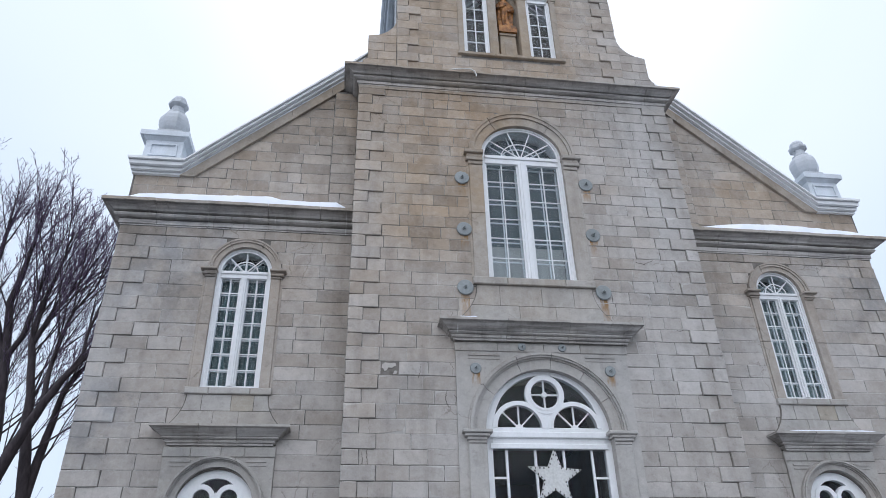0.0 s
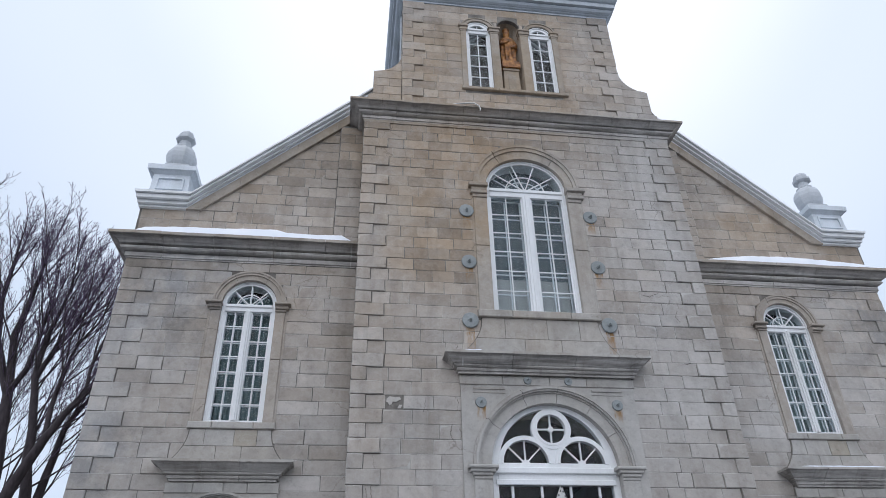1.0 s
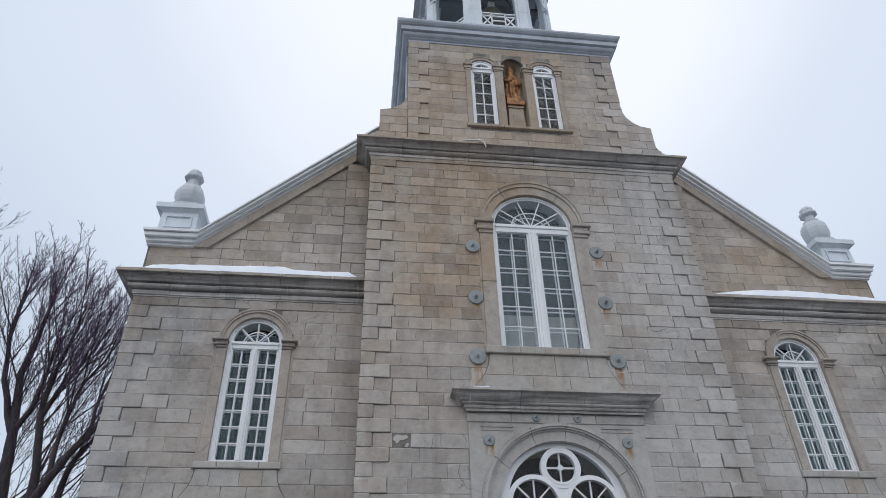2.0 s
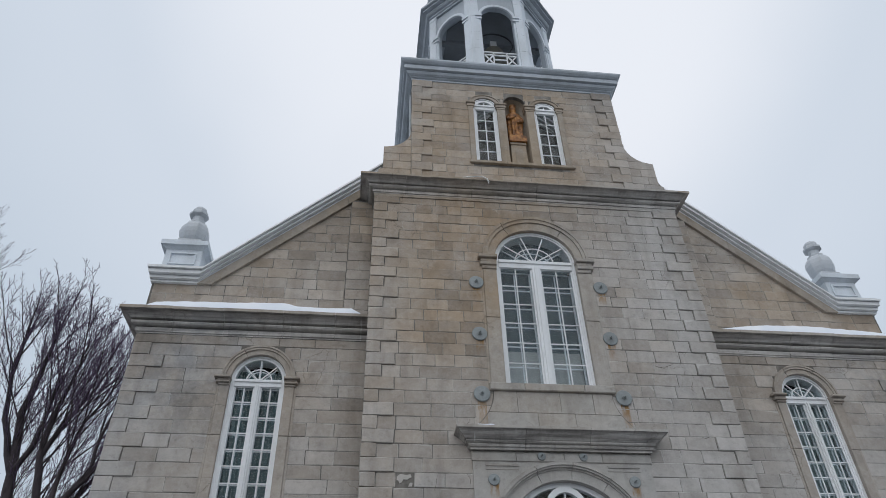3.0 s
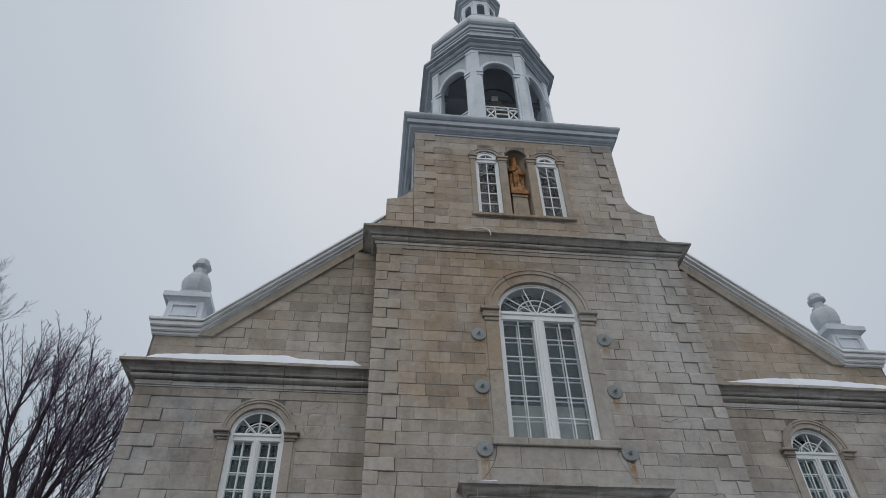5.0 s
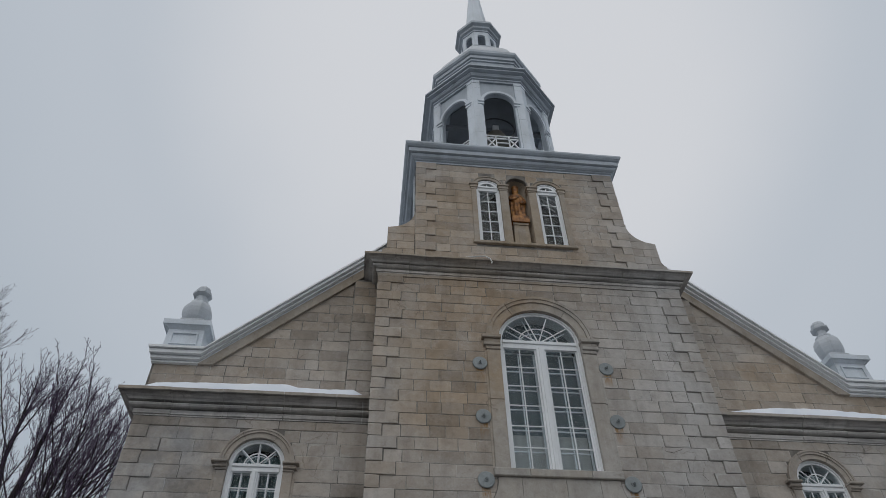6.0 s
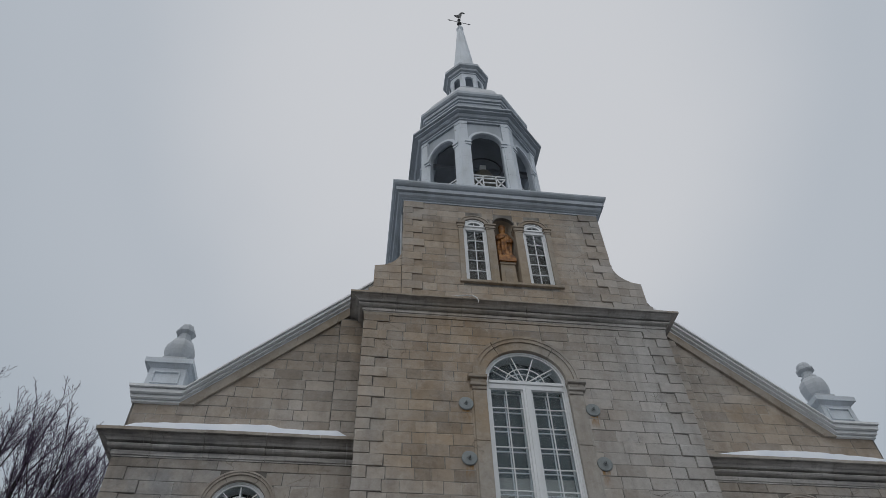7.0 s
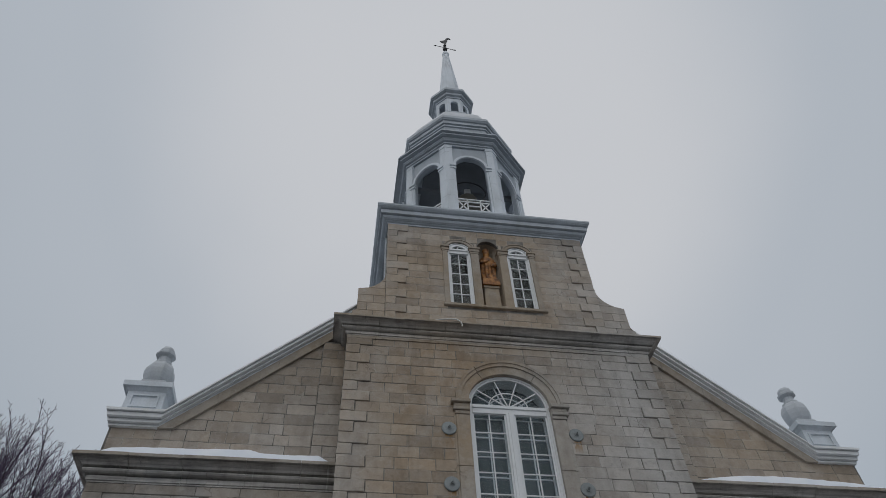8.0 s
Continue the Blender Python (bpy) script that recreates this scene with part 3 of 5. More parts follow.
def make_upper_stage():
    bm = start()
    outline = shoulder(1) + shoulder(-1)[::-1]
    holes = [arched(s * 0.865, 0.37, 14.5, 16.72, 0.82) for s in (-1, 1)] + [arched(0, 0.31, 14.5, 16.9)]
    prism(bm, [outline] + holes, UP_Y, UP_Y + 0.5)
    part("upper_wall", bm, MORTAR, church, "upper tower stage of beige limestone with concave shoulders")
    for s in (-1, 1):
        bm = start()
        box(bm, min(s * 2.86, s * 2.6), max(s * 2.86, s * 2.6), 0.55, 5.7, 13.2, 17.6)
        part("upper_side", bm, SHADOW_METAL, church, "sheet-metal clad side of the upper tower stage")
        bm = start()
        box(bm, min(s * 2.95, s * 2.84), max(s * 2.95, s * 2.84), 0.552, 0.68, 15.3, 17.60)
        part("edge_strip", bm, PALE, church, "pale metal edge strip beside the upper stage")
    bm = start()
    box(bm, -2.6, 2.6, 5.4, 5.7, 13.2, 17.6)
    part("upper_back", bm, DARK_INTERIOR, church)
    bm = start()
    plan = [(-UP, UP_Y), (UP, UP_Y), (UP, 5.7), (-UP, 5.7)]
    sweep(bm, plan, [(0, 17.60), (0.03, 17.60), (0.03, 17.665), (0.05, 17.67), (0.08, 17.695), (0.08, 17.71), (0.10, 17.715), (0.15, 17.755), (0.18, 17.81), (0.18, 17.83), (0.165, 17.835), (0.165, 17.85), (0.245, 17.87), (0.25, 18.01), (0.238, 18.015), (0.238, 18.03), (0.28, 18.05), (0.325, 18.10), (0.35, 18.15), (0.35, 18.21), (-0.4, 18.26), (-0.4, 17.60)], True)
    part("belfry_cornice", bm, METAL, church, "pale grey moulded metal cornice under the belfry")
    bm = start()
    box(bm, -2.6, 2.6, 0.4, 5.4, 18.1, 18.26)
    part("belfry_deck", bm, DARK_INTERIOR, church)


make_upper_stage()

# ------------------------------------------------------------------ belfry, lantern and spire
AXIS_Y = 2.87


def face_pose(k):
    """Local frame of one of the eight faces: x along the face, y inwards from the axis."""
    return Matrix.Translation((0, AXIS_Y, 0)) @ Matrix.Rotation(math.pi / 4 * k, 4, "Z")


def make_belfry():
    bm = start()
    octagon(bm, [(2.22, 18.2), (2.22, 19.30), (2.26, 19.34), (2.26, 19.50), (1.7, 19.52)])
    part("belfry_base", bm, PALE, church)
    for k in range(8):
        m = face_pose(k)
        bm = start()
        half = 0.885
        prism(bm, [[(-half, 19.5), (-0.55, 19.5)] + arc_points(0, 22.28, 0.55, 180, 0, 16, 1.1) + [(0.55, 19.5), (half, 19.5), (half, 23.75), (-half, 23.75)]], -2.08, -1.93, m)
        # Recessed face coloured darker than the pillars, with its shade in the paint.
        wall = part("belfry_wall", bm, METAL, church, "pale metal belfry face with a round-arched opening")
        bm = start()
        arch_band(bm, 0, 22.28, 0.55, 0.65, -2.145, -2.08, 180, 0, 16, 1.1, m)
        part("arch_trim", bm, PALE, wall)
        for s in (-1, 1):
            bm = start()
            for x0, x1, z0, z1, y in ((0.53, 0.76, 22.20, 22.30, -2.20), (0.54, 0.72, 22.12, 22.20, -2.16), (0.53, 0.75, 22.05, 22.12, -2.18), (0.56, 0.68, 19.5, 22.05, -2.13)):
                a, b = sorted((s * x0, s * x1))
                prism(bm, [[(a, z0), (b, z0), (b, z1), (a, z1)]], y, -2.07, m)
            part("impost", bm, PALE, wall)
        # railing with crossed bars
        bm = start()
        for a, b in (((-0.55, 20.42), (0.55, 20.42)), ((-0.55, 20.28), (0.55, 20.28)), ((-0.55, 19.80), (0.55, 19.80)), ((-0.22, 19.8), (-0.22, 20.42)), ((0.22, 19.8), (0.22, 20.42)),
                     ((-0.53, 19.8), (-0.22, 20.28)), ((-0.53, 20.28), (-0.22, 19.8)), ((0.53, 19.8), (0.22, 20.28)), ((0.53, 20.28), (0.22, 19.8)), ((-0.22, 20.05), (0.22, 20.05))):
            p, q = Vector(a), Vector(b)
            d = (q - p).normalized()
            o = Vector((-d.y, d.x)) * 0.02
            prism(bm, [[tuple(p - o), tuple(q - o), tuple(q + o), tuple(p + o)]], -2.02, -1.985, m)
        part("railing", bm, WHITE, wall, "white railing with crossed bars")
        # corner pillar, between this face and the next
        bm = start()
        corner = Matrix.Translation((0, AXIS_Y, 0)) @ Matrix.Rotation(math.pi / 4 * k + math.pi / 8, 4, "Z")
        w = 0.24
        r = 2.08 / math.cos(math.pi / 8)
        t = math.tan(math.pi / 8)
        def post(out, wide, z0, z1):
            tip = r + out
            loop = [(-wide, -(tip - wide * t)), (0, -tip), (wide, -(tip - wide * t)), (wide * 0.8, -(r - 0.28)), (-wide * 0.8, -(r - 0.28))]
            low = [bm.verts.new(corner @ Vector((x, y, z0))) for x, y in loop]
            high = [bm.verts.new(corner @ Vector((x, y, z1))) for x, y in loop]
            bm.faces.new(low)
            bm.faces.new(high[::-1])
            for i in range(5):
                bm.faces.new((low[i], low[(i + 1) % 5], high[(i + 1) % 5], high[i]))
        for i in range(9):
            post(0.085 - 0.002 * (i % 2), w, 19.5 + 0.45 * i, 19.5 + 0.45 * i + 0.446)
        post(0.06, w - 0.015, 19.5, 23.5)
        post(0.12, w + 0.03, 19.5, 19.72)
        post(0.10, w + 0.012, 23.40, 23.56)
        part("corner_pillar", bm, PALE, church, "pale panelled corner pillar")
    bm = start()
    octagon(bm, [(1.9, 23.54), (2.15, 23.54), (2.15, 23.63), (2.19, 23.65), (2.19, 23.72), (2.17, 23.725), (2.17, 23.74), (2.25, 23.77), (2.30, 23.84), (2.30, 23.88), (2.285, 23.885), (2.285, 23.90), (2.42, 23.93), (2.42, 24.01), (2.405, 24.015), (2.405, 24.03), (2.50, 24.05), (2.50, 24.13), (1.97, 24.22), (1.97, 25.22), (2.02, 25.24),
                 (2.02, 25.33), (2.0, 25.335), (2.0, 25.355), (2.07, 25.38), (2.08, 25.53), (2.065, 25.535), (2.065, 25.555), (2.12, 25.58), (2.17, 25.66), (2.17, 25.82), (1.95, 25.88)])
    part("belfry_entablature", bm, METAL, church, "stepped pale metal cornice round the belfry")
    bm = start()
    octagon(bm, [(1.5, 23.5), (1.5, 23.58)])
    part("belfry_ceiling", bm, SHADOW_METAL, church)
    bm = start()
    profile = [(1.98, 25.84), (1.95, 26.1), (1.86, 26.5), (1.70, 26.95), (1.48, 27.4), (1.22, 27.85), (1.0, 28.18), (0.85, 28.36)]
    octagon(bm, profile)
    part("dome_roof", bm, URN_METAL, church, "curved eight-sided metal roof")
    bm = start()
    octagon(bm, [(0.80, 28.3), (0.95, 28.36), (0.95, 28.50), (0.86, 28.55), (0.78, 28.6)])
    part("lantern_base", bm, METAL, church)
    for k in range(8):
        m = face_pose(k)
        bm = start()
        half = 0.31
        prism(bm, [[(-half, 28.55), (-0.17, 28.55), (-0.17, 28.75)] + arc_points(0, 29.62, 0.17, 180, 0, 10) + [(0.17, 28.75), (0.17, 28.55), (half, 28.55), (half, 30.25), (-half, 30.25)]], -0.75, -0.66, m)
        part("lantern_wall", bm, PALE, church)
        bm = start()
        prism(bm, [[(-0.17, 28.55), (0.17, 28.55), (0.17, 28.75), (-0.17, 28.75)]], -0.72, -0.66, m)
        part("lantern_sill", bm, PALE, church)
    bm = start()
    octagon(bm, [(0.1, 30.05), (0.78, 30.05), (0.78, 30.16), (0.86, 30.22), (0.88, 30.34), (0.98, 30.42), (1.0, 30.44), (1.0, 30.60), (0.62, 30.78), (0.60, 30.80)])
    part("lantern_cornice", bm, METAL, church)
    bm = start()
    octagon(bm, [(0.56, 30.78), (0.155, 36.2), (0.145, 36.25)])
    part("spire", bm, PALE, church, "slender eight-sided metal spire")
    bm = start()
    lathe(bm, 0, AXIS_Y, [(0.10, 36.2), (0.17, 36.28), (0.19, 36.42), (0.17, 36.56), (0.10, 36.66), (0.04, 36.7)], 16)
    part("spire_ball", bm, PALE, church, smooth=50)


make_belfry()

# ------------------------------------------------------------------ carved surrounds, hoods and aprons
def surround(cx, y, half, width, z0, spring, squash, impost, sill, splits, roll, label, material):
    """Jamb pilasters with moulded imposts, an archivolt of several voussoirs and a sill."""
    whole = thing("window_surround", (0, 0, 0), label, "")
    whole.parent = church
    middle = z0 + (spring - impost - z0) * 0.55
    for s in (-1, 1):
        a, b = sorted((cx + s * half, cx + s * (half + width)))
        e0, e1 = sorted((cx + s * (half + width), cx + s * (half + width + 0.05)))
        for low, high, front in ((z0, middle - 0.004, 0.045), (middle + 0.004, spring - impost, 0.047)):
            bm = start()
            box(bm, a, b, y - front, y + 0.16, low, high, 0.010)
            box(bm, e0, e1, y - 0.022, y + 0.05, low, high, 0.006)
            part("jamb_stone", bm, material, whole)
    for s in (-1, 1):
        bm = start()
        h = impost / 4
        for k, (grow, front) in enumerate(((0.02, 0.075), (0.07, 0.115), (0.05, 0.10), (0.11, 0.165))):
            a, b = sorted((cx + s * (half - (0.02 if k == 3 else 0.004)), cx + s * (half + width + grow)))
            box(bm, a, b, y - front, y + 0.15, spring - impost + k * h, spring - impost + (k + 1) * h, 0.012)
        part("impost", bm, material, whole)
    for a0, a1 in zip(splits, splits[1:]):
        bm = start()
        gap = 0.4
        def flat(r):
            """The arch is a flattened one inside and a full round outside."""
            return squash + (1.0 - squash) * (r - half) / width
        for r0, r1, front, deep in ((half, half + width - roll, 0.045, 0.16), (half + width - roll, half + width - roll * 0.45, 0.075, 0.10), (half + width - roll * 0.45, half + width, 0.095, 0.10)):
            arch_band(bm, cx, spring, r0, r1, y - front, y + deep, a0 - gap, a1 + gap, 10, flat(r1), None, flat(r0))
        part("voussoir", bm, material, whole)
    if sill:
        reach, low, high, out = sill
        bm = start()
        cuts = [-reach, -reach * 0.45, reach * 0.5, reach]
        for a, b in zip(cuts, cuts[1:]):
            box(bm, cx + a + 0.003, cx + b - 0.003, y - out, y + 0.2, low, high, 0.015)
        part("sill", bm, DRESSED, whole)
    return whole


surround(0, 0, 0.95, 0.31, 8.02, 11.26, 0.905, 0.36, (1.30, 7.86, 8.02, 0.10), (180, 128, 52, 0), 0.13, "dressed limestone surround of the tall central window", DRESSED)
for side in (-1, 1):
    surround(5.97 * side, WING_Y, 0.55, 0.195, 5.79, 8.30, 1.0, 0.18, (0.80, 5.66, 5.79, 0.08), (180, 120, 60, 0), 0.09, "tan dressed limestone surround of a wing window", TAN_DRESSED)


def hood(cx, y, half, z, scale, depth, label):
    """Door-hood: entablature bed, stepped mouldings and a deep cavetto under a flat drip."""
    k = scale
    cut = [(0, 0.145 * k), (0.04, 0.145 * k), (0.04, 0.19 * k), (0.075, 0.20 * k), (0.085, 0.235 * k), (0.075, 0.26 * k), (0.11, 0.27 * k), (0.13, 0.29 * k), (0.13, 0.32 * k), (0.15, 0.33 * k), (0.18, 0.37 * k), (0.235, 0.42 * k), (0.28, 0.465 * k), (0.32, 0.485 * k),
           (0.33, 0.49 * k), (0.33, 0.545 * k), (0.0, 0.60 * k)]
    plan = [(cx - half, y + 0.15), (cx - half, y - depth), (cx + half, y - depth), (cx + half, y + 0.15)]
    cornice_run("door_hood", plan, (cx - half * 0.42, cx + half * 0.31), [(o, z + h) for o, h in cut], label, HOOD)


hood(0, 0, 1.72, 6.46, 0.90, 0.11, "deep stone hood moulding over the main door")
for side in (-1, 1):
    hood(5.97 * side, WING_Y, 0.89, 4.58, 0.80, 0.07, "stone hood moulding over a side door")


def apron(cx, y, top, bottom, z0, z1):
    """Smooth panel with concave sides between a hood and the sill above it, in two courses."""
    def flank(z):
        f = (z1 - z) / (z1 - z0)
        return top + (bottom - top) * f ** 2.2
    bm = start()
    levels = [z0 + (z1 - z0) * j / 8 for j in range(9)]
    prism(bm, [[(cx - flank(z) - 0.016, z) for z in levels] + [(cx + flank(z) + 0.016, z) for z in levels[::-1]]], y - 0.022, y + 0.05)
    part("apron_joint", bm, MORTAR, church)
    whole = None
    cuts = [z0 + (z1 - z0) * f for f in (0.0, 0.47, 1.0)]
    for i, (low, high) in enumerate(zip(cuts, cuts[1:])):
        splits = (-0.30, 0.32) if i == 0 else (-0.62, 0.1, 0.66)
        xs = [-1.0, *splits, 1.0]
        for a, b in zip(xs, xs[1:]):
            levels = [low + 0.005 + (high - low - 0.01) * j / 5 for j in range(6)]
            def edge(f, z):
                return cx + (f * flank(z) if abs(f) == 1 else f * top) + (0.005 if f == a else -0.005)
            bm = start()
            prism(bm, [[(edge(a, z), z) for z in levels] + [(edge(b, z), z) for z in levels[::-1]]], y - 0.036, y + 0.05)
            if whole is None:
                whole = part("apron", bm, DRESSED, church, "smooth stone apron with concave sides under a sill")
            else:
                part("apron_stone", bm, STAINED if i == 1 and -0.1 < a < 0.4 and abs(cx) > 1 else DRESSED, whole)


apron(0, 0, 1.22, 1.72, 7.0, 7.855)
for side in (-1, 1):
    apron(5.97 * side, WING_Y, 0.74, 1.0, 5.07, 5.655)


def doorway(cx, y, half, width, spring, panel, top, roll, splits, z0, impost, label):
    """Flat entablature panel, pilasters, imposts and a moulded arch round a door."""
    bm = start()
    outer = half + width - 0.02
    prism(bm, [[(cx - panel, z0), (cx - outer, z0)] + arc_points(cx, spring, outer, 180, 0, 24) + [(cx + outer, z0), (cx + panel, z0), (cx + panel, top), (cx - panel, top)]], y - 0.055, y + 0.03)
    whole = part("door_surround", bm, DRESSED, church, label)
    for s in (-1, 1):
        # raised panel mouldings in the spandrels
        a, b = sorted((cx + s * panel * 0.50, cx + s * panel * 0.86))
        for front, low, high in ((0.075, 0.29, 0.25), (0.068, 0.36, 0.34)):
            bm = start()
            box(bm, a, b, y - front, y - 0.05, top - low, top - high)
            part("panel_moulding", bm, DRESSED, whole)
    bm = start()
    cuts = [-panel - 0.02, -panel * 0.52, panel * 0.02, panel * 0.45, panel + 0.02]
    for a, b in zip(cuts, cuts[1:]):
        box(bm, cx + a + 0.003, cx + b - 0.003, y - 0.08, y - 0.04, top - 0.20, top - 0.02, 0.01)
    part("architrave", bm, DRESSED, whole)
    for s in (-1, 1):
        bm = start()
        a, b = sorted((cx + s * half, cx + s * (half + width)))
        box(bm, a, b, y - 0.10, y + 0.16, z0, spring - impost, 0.014)
        part("pilaster", bm, DRESSED, whole)
        bm = start()
        h = impost / 4
        for k, (grow, front) in enumerate(((0.0, 0.110), (0.03, 0.135), (0.07, 0.165), (0.11, 0.200))):
            a, b = sorted((cx + s * (half - (0.10 if k == 3 else 0.05 if k == 2 else 0.0)), cx + s * (half + width + grow)))
            box(bm, a, b, y - front, y + 0.15, spring - impost + k * h, spring - impost + (k + 1) * h, 0.014)
        part("impost", bm, DRESSED, whole)
    for a0, a1 in zip(splits, splits[1:]):
        bm = start()
        gap = 0.2
        inner = half + width - roll
        arch_band(bm, cx, spring, half, inner, y - 0.075, y + 0.16, a0 - gap, a1 + gap, 10)
        for r0, r1, out in ((inner, inner + roll * 0.22, 0.10), (inner + roll * 0.22, inner + roll * 0.45, 0.15), (inner + roll * 0.45, inner + roll * 0.78, 0.18), (inner + roll * 0.78, inner + roll, 0.13)):
            arch_band(bm, cx, spring, r0, r1, y - out, y + 0.05, a0 - gap, a1 + gap, 10)
        part("voussoir", bm, DRESSED, whole)
    return whole


doorway(0, 0, 1.20, 0.34, 4.86, 1.72, 6.60, 0.15, (180, 146, 112, 84, 55, 28, 0), 0.9, 0.24, "dressed limestone arch and panel round the main door")
for side in (-1, 1):
    doorway(5.97 * side, WING_Y, 0.66, 0.19, 3.67, 0.97, 4.70, 0.09, (180, 112, 68, 0), 0.9, 0.16, "dressed limestone arch and panel round a side door")


# ------------------------------------------------------------------ windows and doors
BOX_CACHE = {}


def slab(w, d, h, material):
    key = ("slab", round(w, 3), round(d, 3), round(h, 3), material.name)
    if key not in BOX_CACHE:
        bm = start()
        box(bm, -w / 2, w / 2, -d / 2, d / 2, -h / 2, h / 2)
        BOX_CACHE[key] = to_mesh("slab", bm, material)
    return BOX_CACHE[key]


def pane(parent, x0, x1, z0, z1, y):
    ob = shared("pane", slab(x1 - x0, 0.006, z1 - z0, GLASS), parent, ((x0 + x1) / 2, y, (z0 + z1) / 2))
    ob.visible_shadow = False
    return ob


def glazing_bar(parent, x0, x1, z0, z1, y, depth=0.03):
    return shared("glazing_bar", slab(x1 - x0, depth, z1 - z0, WHITE), parent, ((x0 + x1) / 2, y, (z0 + z1) / 2))


def church_window(cx, y, half, z0, sash_top, spring, squash, rows, casing, mullion, thin, spokes, hub, inner_gap, label, eye=1.0):
    """A white two-leaf window with a transom and a fan of glazing bars, and an inner window behind it."""
    bm = start()
    r = half - casing
    # casing: legs and arch in one moulded frame, in two steps
    for grow, front in ((0.0, 0.0), (casing * 0.45, -0.02)):
        outer = [(cx - half, z0)] + arc_points(cx, spring, half, 180, 0, 24, squash) + [(cx + half, z0)]
        k = half - casing + grow * 0.0
        inner = [(cx + r + grow, z0 + 0.06)] + arc_points(cx, spring, r + grow, 0, 180, 24, squash) + [(cx - r - grow, z0 + 0.06)]
        prism(bm, [outer + inner[0:0] + [(cx + half, z0)][0:0], inner], y + front, y + 0.10 + (0.004 if grow else 0))
    whole = part("window", bm, WHITE, church, label)
    bm = start()
    box(bm, cx - r, cx + r, y - 0.015, y + 0.09, sash_top, spring + 0.012, 0.008)
    box(bm, cx - r, cx + r, y - 0.045, y + 0.05, sash_top + (spring - sash_top) * 0.62, spring + 0.005, 0.008)
    part("transom", bm, WHITE, whole)
    if mullion:
        bm = start()
        box(bm, cx - mullion / 2, cx + mullion / 2, y - 0.03, y + 0.09, z0 + 0.05, sash_top, 0.008)
        box(bm, cx - mullion / 5, cx + mullion / 5, y - 0.055, y, z0 + 0.05, sash_top + 0.02, 0.006)
        part("mullion", bm, WHITE, whole)
    leaves = [(-r, -mullion / 2), (mullion / 2, r)] if mullion else [(-r, r)]
    low = z0 + 0.06
    pitch = (sash_top - low) / rows
    for layer, depth in ((0, 0.035), (1, inner_gap)):
        if layer and not inner_gap:
            continue
        for a, b in leaves:
            st = thin * 1.5
            a0, b0 = cx + a, cx + b
            for x0, x1 in ((a0, a0 + st), (b0 - st, b0), ((a0 + b0 - thin) / 2, (a0 + b0 + thin) / 2)):
                glazing_bar(whole, x0, x1, low, sash_top, y + depth)
            for i in range(rows + 1):
                z = low + pitch * i
                glazing_bar(whole, a0 + st, b0 - st, z - thin / 2, z + thin / 2, y + depth + 0.002, 0.024)
            if layer == 0:
                for i in range(rows):
                    pane(whole, a0 + st, (a0 + b0 - thin) / 2, low + pitch * i + thin / 2, low + pitch * (i + 1) - thin / 2, y + depth)
                    pane(whole, (a0 + b0 + thin) / 2, b0 - st, low + pitch * i + thin / 2, low + pitch * (i + 1) - thin / 2, y + depth)
    if eye < 1.0:
        bm = start()
        arch_band(bm, cx, spring, r * eye, r + 0.004, y - 0.004, y + 0.06, 180, 0, 20, squash)
        part("fan_head", bm, WHITE, whole)
    # fan light
    bm = start()
    prism(bm, [arc_points(cx, spring, r, 180, 0, 24, squash)], y + 0.032, y + 0.038)
    fan = part("fan_pane", bm, GLASS, whole)
    fan.visible_shadow = False
    for layer, depth in ((0, 0.025), (1, inner_gap)):
        if layer and not inner_gap:
            continue
        for angle in spokes:
            bm = start()
            c, s = math.cos(radians(angle)), math.sin(radians(angle)) * squash
            bar(bm, (cx, spring), (cx + c * (r + 0.01), spring + s * (r + 0.01)), thin, y + depth, y + depth + 0.025)
            part("fan_bar", bm, WHITE, whole)
        if hub:
            bm = start()
            arch_band(bm, cx, spring, hub - thin / 2, hub + thin / 2, y + depth + 0.002, y + depth + 0.022, 180, 0, 16, squash)
            part("fan_hoop", bm, WHITE, whole)
            bm = start()
            arch_band(bm, cx, spring, 0.001, thin * 2.4, y + depth - 0.003, y + depth + 0.028, 180, 0, 10)
            part("fan_boss", bm, WHITE, whole)
    # White lining added behind the casing to bounce light onto the inner bars.
    if inner_gap:
        bm = start()
        outer = [(cx - half, z0)] + arc_points(cx, spring, half, 180, 0, 24, squash) + [(cx + half, z0)]
        inner = [(cx + half - 0.03, z0 + 0.03)] + arc_points(cx, spring, half - 0.03, 0, 180, 24, squash) + [(cx - half + 0.03, z0 + 0.03)]
        prism(bm, [outer, inner], y + 0.11, y + 0.42)
        part("lining", bm, WHITE, whole)
    return whole


church_window(0, 0.07, 0.96, 8.02, 11.04, 11.25, 0.90, 6, 0.095, 0.19, 0.026, (36, 72, 108, 144), 0.46, 0.215, "tall white arched window with two glazed leaves and a fanlight")
for side in (-1, 1):
    church_window(5.97 * side, WING_Y + 0.06, 0.555, 5.79, 8.15, 8.30, 1.0, 7, 0.085, 0.11, 0.022, (45, 90, 135), 0.26, 0.13, "narrow white arched window with many small panes")
    church_window(0.865 * side, UP_Y + 0.03, 0.335, 14.46, 16.56, 16.74, 0.82, 5, 0.062, 0.0, 0.028, (90,), 0.0, 0.0, "small white arched window in the upper tower stage", 0.74)


